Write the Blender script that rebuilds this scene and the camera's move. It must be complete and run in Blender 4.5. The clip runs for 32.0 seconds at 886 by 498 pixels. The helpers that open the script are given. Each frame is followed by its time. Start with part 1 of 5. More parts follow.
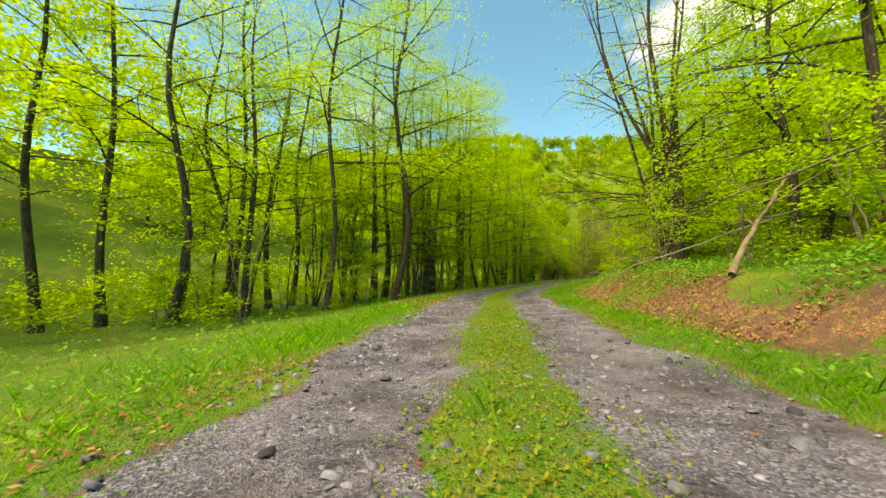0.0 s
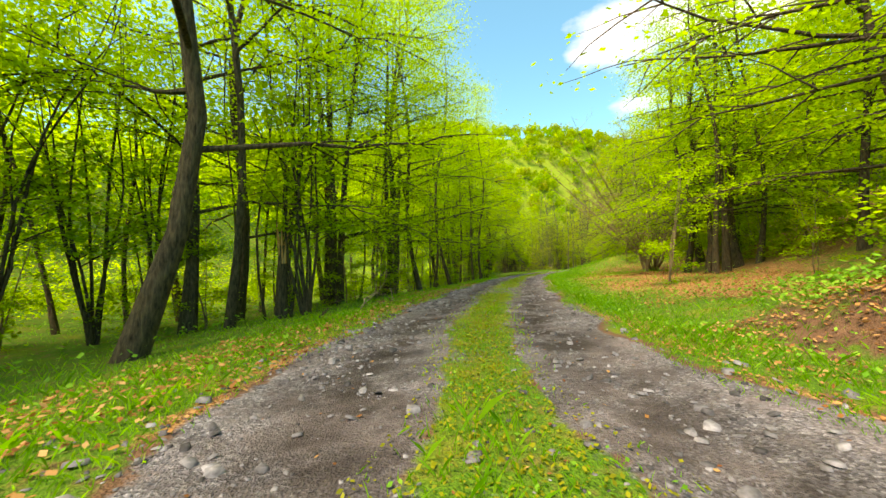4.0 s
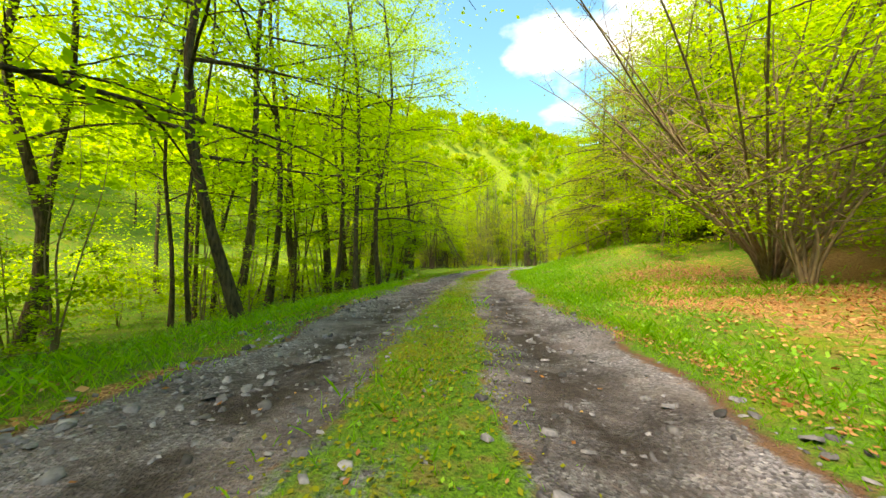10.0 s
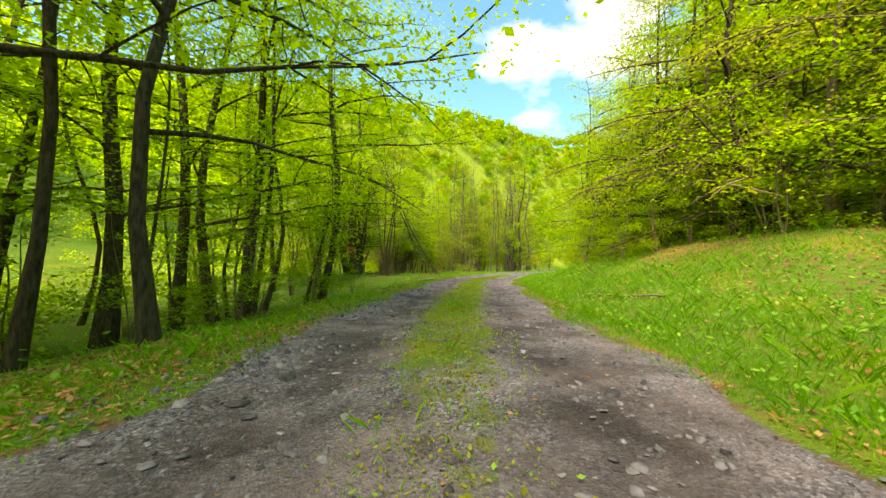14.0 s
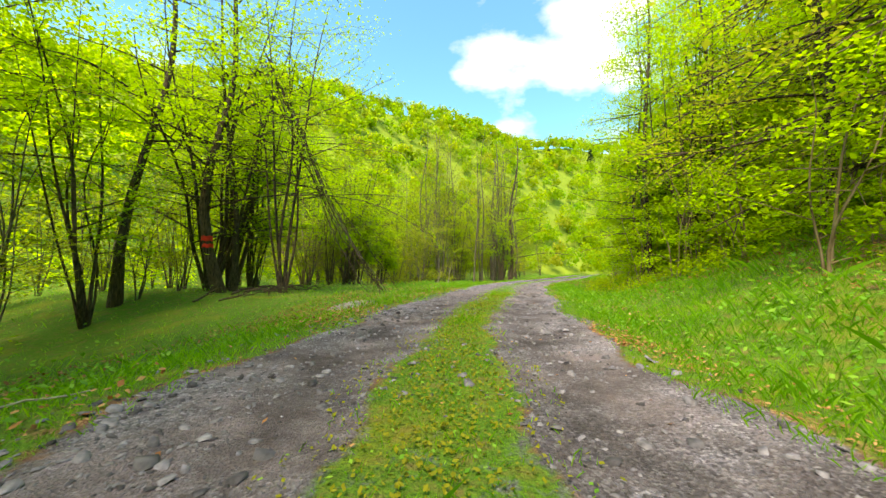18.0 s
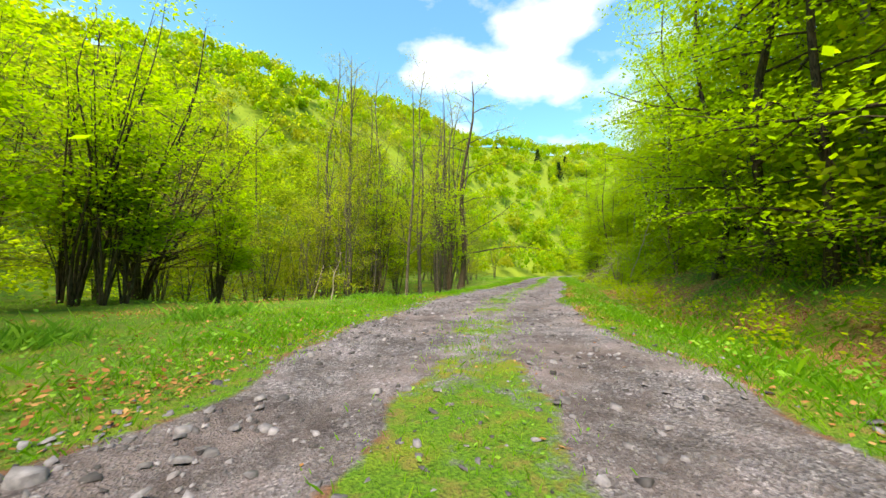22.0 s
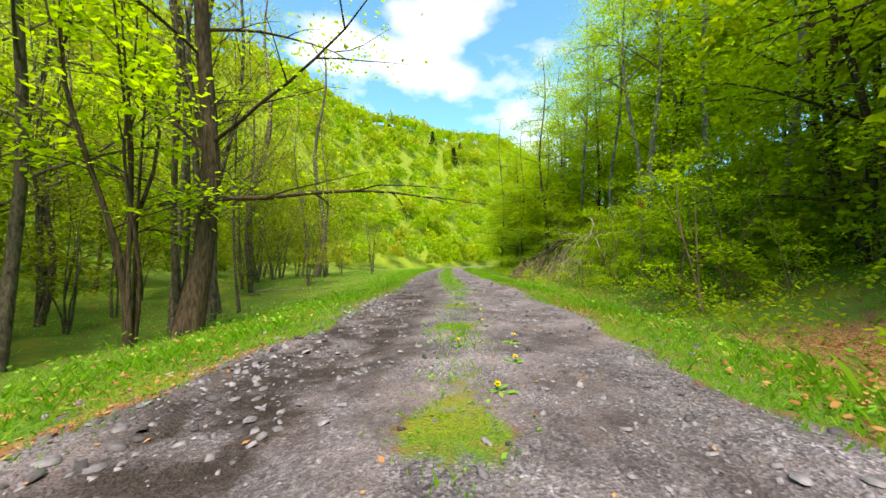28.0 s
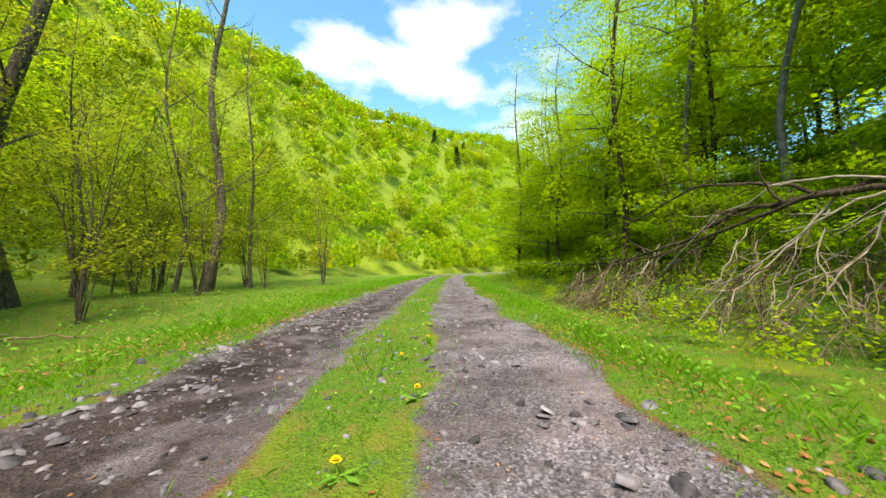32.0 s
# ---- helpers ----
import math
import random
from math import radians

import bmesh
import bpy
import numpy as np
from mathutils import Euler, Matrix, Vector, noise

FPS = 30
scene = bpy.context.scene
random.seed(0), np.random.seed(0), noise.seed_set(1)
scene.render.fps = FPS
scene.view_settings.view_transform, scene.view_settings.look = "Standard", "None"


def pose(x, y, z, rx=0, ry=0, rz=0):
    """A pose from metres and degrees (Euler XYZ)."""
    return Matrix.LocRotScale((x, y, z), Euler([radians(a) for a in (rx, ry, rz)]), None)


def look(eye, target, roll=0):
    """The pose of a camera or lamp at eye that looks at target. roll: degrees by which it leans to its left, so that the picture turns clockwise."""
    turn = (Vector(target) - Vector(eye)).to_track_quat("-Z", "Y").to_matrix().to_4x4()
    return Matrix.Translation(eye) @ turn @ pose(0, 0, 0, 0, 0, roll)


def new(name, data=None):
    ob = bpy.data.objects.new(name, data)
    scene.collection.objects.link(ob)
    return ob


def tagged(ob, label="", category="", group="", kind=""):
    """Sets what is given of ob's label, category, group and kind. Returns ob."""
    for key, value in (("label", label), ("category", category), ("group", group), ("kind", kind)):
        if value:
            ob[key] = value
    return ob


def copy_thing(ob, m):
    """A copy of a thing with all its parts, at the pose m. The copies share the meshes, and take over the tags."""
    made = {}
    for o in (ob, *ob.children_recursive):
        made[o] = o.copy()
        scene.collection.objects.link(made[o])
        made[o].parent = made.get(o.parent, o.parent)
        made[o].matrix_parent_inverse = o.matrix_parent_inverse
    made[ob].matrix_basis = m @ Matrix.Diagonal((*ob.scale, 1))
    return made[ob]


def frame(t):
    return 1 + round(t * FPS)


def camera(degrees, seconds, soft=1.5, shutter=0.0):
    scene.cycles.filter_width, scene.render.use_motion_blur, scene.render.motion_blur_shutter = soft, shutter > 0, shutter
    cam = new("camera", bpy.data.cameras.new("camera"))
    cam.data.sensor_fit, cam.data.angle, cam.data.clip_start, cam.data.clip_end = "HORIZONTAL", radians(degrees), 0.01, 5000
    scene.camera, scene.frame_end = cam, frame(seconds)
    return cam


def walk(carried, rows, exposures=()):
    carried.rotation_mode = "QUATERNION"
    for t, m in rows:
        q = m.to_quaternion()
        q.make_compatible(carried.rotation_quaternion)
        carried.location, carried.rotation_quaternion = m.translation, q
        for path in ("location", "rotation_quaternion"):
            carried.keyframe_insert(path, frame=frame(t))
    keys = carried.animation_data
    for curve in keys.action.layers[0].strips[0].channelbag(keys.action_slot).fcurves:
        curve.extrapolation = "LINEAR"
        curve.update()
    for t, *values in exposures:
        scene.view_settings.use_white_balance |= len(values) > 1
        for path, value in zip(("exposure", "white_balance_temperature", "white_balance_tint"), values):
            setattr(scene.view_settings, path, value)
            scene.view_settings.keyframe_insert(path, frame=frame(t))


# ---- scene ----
cam = camera(100.95, 32.0, shutter=0.06)
PATH = [
    (0.0, pose(0.000, 0.000, 0.748, 94.33, 0.53, -0.00)),
    (0.5, pose(0.120, 1.426, 0.734, 94.39, 0.56, -0.45)),
    (1.0, pose(0.243, 2.843, 0.734, 94.51, 0.71, -1.05)),
    (1.5, pose(0.374, 4.260, 0.742, 94.57, 1.01, -1.92)),
    (2.0, pose(0.518, 5.644, 0.757, 94.41, 1.17, -2.99)),
    (2.5, pose(0.680, 6.973, 0.775, 94.07, 1.13, -4.12)),
    (3.0, pose(0.875, 8.243, 0.782, 93.71, 1.58, -5.34)),
    (3.5, pose(1.094, 9.512, 0.779, 93.48, 1.92, -6.57)),
    (5.5, pose(2.473, 14.746, 0.752, 92.19, 0.62, -11.77)),
    (6.0, pose(2.937, 16.089, 0.757, 92.13, 0.58, -12.98)),
    (6.5, pose(3.435, 17.419, 0.761, 92.15, 0.57, -14.12)),
    (7.0, pose(3.938, 18.730, 0.766, 91.94, 0.32, -15.04)),
    (7.5, pose(4.410, 20.015, 0.759, 91.88, 0.45, -15.85)),
    (8.0, pose(4.855, 21.285, 0.751, 91.80, 0.45, -16.47)),
    (8.5, pose(5.277, 22.523, 0.733, 91.67, 0.37, -17.06)),
    (9.0, pose(5.702, 23.748, 0.718, 91.65, 0.25, -17.62)),
    (9.5, pose(6.147, 24.970, 0.715, 91.72, 0.02, -18.04)),
    (10.0, pose(6.593, 26.191, 0.721, 91.90, -0.01, -18.57)),
    (10.5, pose(7.040, 27.413, 0.726, 91.93, -0.13, -19.00)),
    (11.0, pose(7.482, 28.651, 0.733, 92.04, -0.17, -19.53)),
    (11.5, pose(7.951, 29.906, 0.749, 92.24, 0.19, -20.06)),
    (12.0, pose(8.468, 31.148, 0.769, 92.58, 0.44, -20.79)),
    (12.5, pose(8.996, 32.352, 0.768, 92.44, 0.23, -21.34)),
    (13.0, pose(9.523, 33.536, 0.762, 92.16, -0.31, -21.93)),
    (13.5, pose(10.076, 34.740, 0.756, 92.22, -0.47, -22.61)),
    (14.0, pose(10.654, 35.964, 0.751, 92.36, -0.47, -23.09)),
    (14.5, pose(11.257, 37.208, 0.749, 92.50, -0.62, -23.27)),
    (16.5, pose(13.924, 42.382, 0.756, 93.01, -0.40, -24.62)),
    (17.0, pose(14.651, 43.722, 0.749, 93.06, -0.42, -25.23)),
    (17.5, pose(15.398, 45.075, 0.740, 93.24, -0.27, -25.91)),
    (18.0, pose(16.163, 46.431, 0.732, 93.35, -0.20, -26.65)),
    (18.5, pose(16.941, 47.752, 0.730, 93.38, -0.04, -27.59)),
    (19.0, pose(17.745, 49.032, 0.740, 93.46, -0.02, -28.70)),
    (19.5, pose(18.606, 50.262, 0.746, 93.55, -0.05, -29.94)),
    (20.0, pose(19.485, 51.457, 0.746, 93.65, -0.13, -31.10)),
    (20.5, pose(20.380, 52.654, 0.740, 93.68, -0.13, -32.02)),
    (21.0, pose(21.292, 53.854, 0.732, 93.68, -0.12, -32.91)),
    (21.5, pose(22.227, 55.060, 0.730, 93.73, -0.09, -33.99)),
    (22.0, pose(23.177, 56.267, 0.731, 93.64, -0.11, -34.96)),
    (22.5, pose(24.115, 57.429, 0.738, 93.65, -0.07, -35.86)),
    (23.0, pose(25.061, 58.534, 0.758, 93.55, -0.01, -36.81)),
    (23.5, pose(26.011, 59.583, 0.763, 93.10, 0.17, -37.92)),
    (24.0, pose(26.977, 60.578, 0.762, 92.77, 0.27, -39.23)),
    (24.5, pose(27.960, 61.544, 0.762, 92.51, 0.42, -40.62)),
    (25.0, pose(28.971, 62.481, 0.761, 92.21, 0.57, -42.20)),
    (25.5, pose(30.019, 63.374, 0.756, 92.13, 0.85, -43.71)),
    (26.0, pose(31.091, 64.205, 0.744, 92.02, 1.18, -45.39)),
    (26.5, pose(32.164, 64.983, 0.723, 91.86, 1.48, -47.00)),
    (28.5, pose(36.608, 68.195, 0.740, 92.30, 0.10, -52.30)),
    (29.0, pose(37.760, 69.025, 0.739, 92.45, 0.20, -52.85)),
    (29.5, pose(38.931, 69.843, 0.738, 92.52, 0.37, -53.39)),
    (30.0, pose(40.093, 70.646, 0.736, 92.71, 0.33, -53.97)),
    (30.5, pose(41.232, 71.419, 0.738, 92.86, 0.16, -54.16)),
    (31.0, pose(42.361, 72.170, 0.746, 92.95, 0.06, -53.67)),
    (31.5, pose(43.485, 72.918, 0.753, 93.04, -0.22, -52.54)),
    (32.0, pose(44.606, 73.669, 0.757, 93.01, -0.27, -50.97)),
]
EXPOSURES = [(0.0, 0.98, 9700, 22), (3.0, 1.10, 9600, 22), (5.5, 1.85, 9500, 23), (7.0, 1.75, 9400, 24), (9.0, 1.55, 9300, 24), (11.0, 1.75, 9200, 24), (12.5, 1.70, 9100, 25),
             (14.0, 1.50, 9000, 25), (19.0, 1.48, 8100, 23), (23.0, 1.35, 8000, 24), (32.0, 1.30, 7800, 25)]   # seconds, stops, kelvin, tint
walk(cam, PATH, EXPOSURES)

# ---- light: a bright spring sky with broken cloud, sun veiled ----
SUN_ELEVATION, SUN_AZIMUTH = 60, 230     # degrees; azimuth clockwise from +y
world = bpy.data.worlds.new("sky")
scene.world = world
world.use_nodes = True
wn, wl = world.node_tree.nodes, world.node_tree.links
wn.clear()
sky = wn.new("ShaderNodeTexSky")
sky.sky_type, sky.sun_disc = "NISHITA", False
sky.sun_elevation, sky.sun_rotation = radians(SUN_ELEVATION), radians(SUN_AZIMUTH)
sky.air_density, sky.dust_density, sky.ozone_density = 1.0, 0.5, 1.0
coord = wn.new("ShaderNodeTexCoord")
stretch = wn.new("ShaderNodeMapping")
stretch.inputs["Scale"].default_value = (1.0, 1.0, 1.9)
stretch.inputs["Rotation"].default_value = (0, 0, radians(35))
stretch.inputs["Location"].default_value = (0.35, 0.1, 0.2)
cloud = wn.new("ShaderNodeTexNoise")
cloud.inputs["Scale"].default_value, cloud.inputs["Detail"].default_value, cloud.inputs["Roughness"].default_value = 2.6, 7, 0.52
shape = wn.new("ShaderNodeValToRGB")
shape.color_ramp.elements[0].position, shape.color_ramp.elements[1].position = 0.54, 0.72
cover = wn.new("ShaderNodeMixRGB")
cover.inputs[2].default_value = (5.6, 5.8, 6.0, 1)
back = wn.new("ShaderNodeBackground")
back.inputs["Strength"].default_value = 0.15
out = wn.new("ShaderNodeOutputWorld")
wl.new(coord.outputs["Generated"], stretch.inputs[0])
wl.new(stretch.outputs[0], cloud.inputs["Vector"])
wl.new(cloud.outputs["Fac"], shape.inputs[0])
wl.new(shape.outputs[0], cover.inputs[0])
clear = wn.new("ShaderNodeMixRGB")
clear.blend_type = "MULTIPLY"
clear.inputs[0].default_value = 1.0
clear.inputs[2].default_value = (0.45, 1.06, 1.10, 1)
wl.new(sky.outputs[0], clear.inputs[1])
wl.new(clear.outputs[0], cover.inputs[1])
wl.new(cover.outputs[0], back.inputs[0])
wl.new(back.outputs[0], out.inputs[0])
lamp = bpy.data.lights.new("sun", "SUN")
lamp.energy, lamp.angle, lamp.color = 3.8, radians(30), (1.0, 0.92, 0.76)
sun = new("sun", lamp)
a, e = radians(SUN_AZIMUTH), radians(SUN_ELEVATION)
sun.matrix_world = look((60 * math.sin(a) * math.cos(e), 60 * math.cos(a) * math.cos(e), 60 * math.sin(e)), (0, 0, 0))


# ---- materials ----
def material(name):
    m = bpy.data.materials.new(name)
    m.use_nodes = True
    n, l = m.node_tree.nodes, m.node_tree.links
    n.clear()
    o = n.new("ShaderNodeOutputMaterial")
    return m, n, l, o


def add_noise(n, l, scale, detail=4, rough=0.55, stretch=None, source="Object"):
    c = n.new("ShaderNodeTexCoord")
    t = n.new("ShaderNodeTexNoise")
    t.inputs["Scale"].default_value, t.inputs["Detail"].default_value, t.inputs["Roughness"].default_value = scale, detail, rough
    if stretch:
        k = n.new("ShaderNodeMapping")
        k.inputs["Scale"].default_value = stretch
        l.new(c.outputs[source], k.inputs[0])
        l.new(k.outputs[0], t.inputs["Vector"])
    else:
        l.new(c.outputs[source], t.inputs["Vector"])
    return t.outputs["Fac"]


def ramp(n, l, fac, *stops):
    r = n.new("ShaderNodeValToRGB")
    e = r.color_ramp.elements
    while len(e) < len(stops):
        e.new(0.5)
    for k, (p, c) in zip(e, stops):
        k.position, k.color = p, (*c, 1)
    l.new(fac, r.inputs[0])
    return r.outputs[0]


def blend(n, l, fac, a, b, mode="MIX"):
    k = n.new("ShaderNodeMixRGB")
    k.blend_type = mode
    for v, i in ((fac, 0), (a, 1), (b, 2)):
        if isinstance(v, (int, float)):
            k.inputs[i].default_value = v
        elif isinstance(v, tuple):
            k.inputs[i].default_value = (*v, 1)
        else:
            l.new(v, k.inputs[i])
    return k.outputs[0]


def calc(n, l, op, a, b=0.5):
    k = n.new("ShaderNodeMath")
    k.operation = op
    k.use_clamp = True
    for v, i in ((a, 0), (b, 1)):
        if isinstance(v, (int, float)):
            k.inputs[i].default_value = v
        else:
            l.new(v, k.inputs[i])
    return k.outputs[0]


def bumped(n, l, shader, fac, strength, distance):
    b = n.new("ShaderNodeBump")
    b.inputs["Strength"].default_value, b.inputs["Distance"].default_value = strength, distance
    l.new(fac, b.inputs["Height"])
    l.new(b.outputs[0], shader.inputs["Normal"])


def solid(name, fac_scale, dark, light, rough=0.85, bump=0.4, depth=0.01, stretch=None, random_tint=0.0):
    """A matt surface whose colour wanders between two tones."""
    m, n, l, o = material(name)
    p = n.new("ShaderNodeBsdfPrincipled")
    p.inputs["Roughness"].default_value = rough
    p.inputs["Specular IOR Level"].default_value = 0.25
    f = add_noise(n, l, fac_scale, 6, 0.62, stretch)
    big = add_noise(n, l, fac_scale * 0.13, 3)
    c = ramp(n, l, f, (0.3, dark), (0.7, light))
    c = blend(n, l, calc(n, l, "MULTIPLY", big, 0.5), c, dark)
    if random_tint:
        g = n.new("ShaderNodeNewGeometry")
        v = n.new("ShaderNodeHueSaturation")
        k = n.new("ShaderNodeMapRange")
        k.inputs["To Min"].default_value, k.inputs["To Max"].default_value = 1 - random_tint, 1 + random_tint
        l.new(g.outputs["Random Per Island"], k.inputs[0])
        l.new(k.outputs[0], v.inputs["Value"])
        l.new(c, v.inputs["Color"])
        c = v.outputs[0]
    l.new(c, p.inputs["Base Color"])
    if bump:
        bumped(n, l, p, f, bump, depth)
    l.new(p.outputs[0], o.inputs[0])
    return m


def leafy(name, dark, mid, light, through_tint, share=0.5, gloss=0.45, attribute=""):
    """Thin leaves: part of the light goes through them; every leaf has a tone of its own."""
    m, n, l, o = material(name)
    g = n.new("ShaderNodeNewGeometry")
    big = add_noise(n, l, 0.5, 3)
    k = calc(n, l, "ADD", calc(n, l, "MULTIPLY", g.outputs["Random Per Island"], 0.6), calc(n, l, "MULTIPLY", big, 0.45))
    c = ramp(n, l, k, (0.12, dark), (0.48, mid), (0.86, light))
    if attribute:
        t = n.new("ShaderNodeAttribute")
        t.attribute_name = attribute
        c = blend(n, l, 1.0, c, t.outputs["Color"], "MULTIPLY")
    p = n.new("ShaderNodeBsdfPrincipled")
    p.inputs["Roughness"].default_value = gloss
    p.inputs["Specular IOR Level"].default_value = 0.1
    l.new(c, p.inputs["Base Color"])
    q = n.new("ShaderNodeBsdfTranslucent")
    l.new(blend(n, l, 1.0, c, through_tint, "MULTIPLY"), q.inputs[0])
    x = n.new("ShaderNodeMixShader")
    x.inputs[0].default_value = share
    l.new(p.outputs[0], x.inputs[1])
    l.new(q.outputs[0], x.inputs[2])
    l.new(x.outputs[0], o.inputs[0])
    return m


LEAF = leafy("beech_leaf", (0.11, 0.20, 0.007), (0.175, 0.295, 0.009), (0.25, 0.365, 0.012), (1.68, 1.78, 0.8), 0.71)
LEAF_DEEP = leafy("shade_leaf", (0.085, 0.175, 0.008), (0.14, 0.255, 0.010), (0.215, 0.33, 0.014), (1.75, 1.82, 0.8), 0.71)
LEAF_OLIVE = leafy("budding_leaf", (0.085, 0.115, 0.012), (0.155, 0.20, 0.018), (0.24, 0.285, 0.026), (1.8, 1.75, 0.9), 0.65)
CANOPY = leafy("canopy_leaf", (0.15, 0.25, 0.010), (0.21, 0.32, 0.012), (0.28, 0.38, 0.016), (1.8, 1.8, 0.9), 0.66, 0.7, "tint")
NEEDLE = leafy("spruce_needle", (0.01, 0.03, 0.012), (0.02, 0.05, 0.02), (0.035, 0.075, 0.03), (1, 1, 1), 0.15)
GRASS = leafy("grass_blade", (0.055, 0.18, 0.010), (0.115, 0.32, 0.018), (0.22, 0.42, 0.03), (1.7, 1.75, 0.8), 0.6)
HERB = leafy("herb_leaf", (0.06, 0.20, 0.015), (0.11, 0.31, 0.03), (0.22, 0.42, 0.05), (1.4, 1.5, 0.8), 0.35)
MOSS = leafy("moss_tuft", (0.11, 0.12, 0.01), (0.19, 0.21, 0.012), (0.26, 0.265, 0.02), (1.2, 1.2, 0.8), 0.3)
LITTER = leafy("dead_leaf", (0.15, 0.05, 0.018), (0.30, 0.145, 0.052), (0.47, 0.29, 0.13), (1.2, 0.9, 0.6), 0.2, 0.7)
BARK = solid("bark", 22, (0.016, 0.012, 0.008), (0.16, 0.12, 0.075), 0.95, 1.0, 0.06, (1, 1, 0.22))
BARK_GREY = solid("alder_bark", 18, (0.02, 0.017, 0.012), (0.22, 0.195, 0.145), 0.95, 1.0, 0.04, (1, 1, 0.35))
BARK_BEECH = solid("beech_bark", 9, (0.075, 0.072, 0.062), (0.27, 0.25, 0.22), 0.85, 0.6, 0.015, (1, 1, 0.6))
BARK_HAZEL = solid("hazel_bark", 10, (0.11, 0.075, 0.042), (0.31, 0.24, 0.155), 0.8, 0.5, 0.01, (1, 1, 0.4))
DEADWOOD = solid("dead_wood", 11, (0.20, 0.165, 0.125), (0.52, 0.46, 0.38), 0.9, 0.5, 0.01, (1, 1, 0.3))
BROKEN = solid("broken_wood", 7, (0.36, 0.16, 0.05), (0.62, 0.36, 0.15), 0.8, 0.6, 0.02, (3, 3, 0.4))
PLANKWOOD = solid("sawn_wood", 14, (0.42, 0.25, 0.11), (0.66, 0.46, 0.26), 0.7, 0.3, 0.004, (0.3, 4, 4))
STONE = solid("road_stone", 16, (0.04, 0.041, 0.050), (0.235, 0.237, 0.272), 0.75, 0.5, 0.006, None, 0.75)
PALE_STONE = solid("pale_gravel", 18, (0.17, 0.16, 0.145), (0.40, 0.38, 0.35), 0.8, 0.5, 0.006, None, 0.3)
WATER = solid("puddle_water", 5, (0.012, 0.011, 0.010), (0.03, 0.027, 0.024), 0.06, 0.05, 0.003)
YELLOW = solid("dandelion_petal", 60, (0.75, 0.50, 0.005), (0.85, 0.66, 0.01), 0.7, 0.3, 0.002)
STALK = solid("green_stalk", 30, (0.10, 0.20, 0.02), (0.18, 0.30, 0.05), 0.6, 0)
RED_PAINT = solid("red_marking_paint", 25, (0.45, 0.02, 0.01), (0.75, 0.05, 0.02), 0.6, 0.5, 0.004)


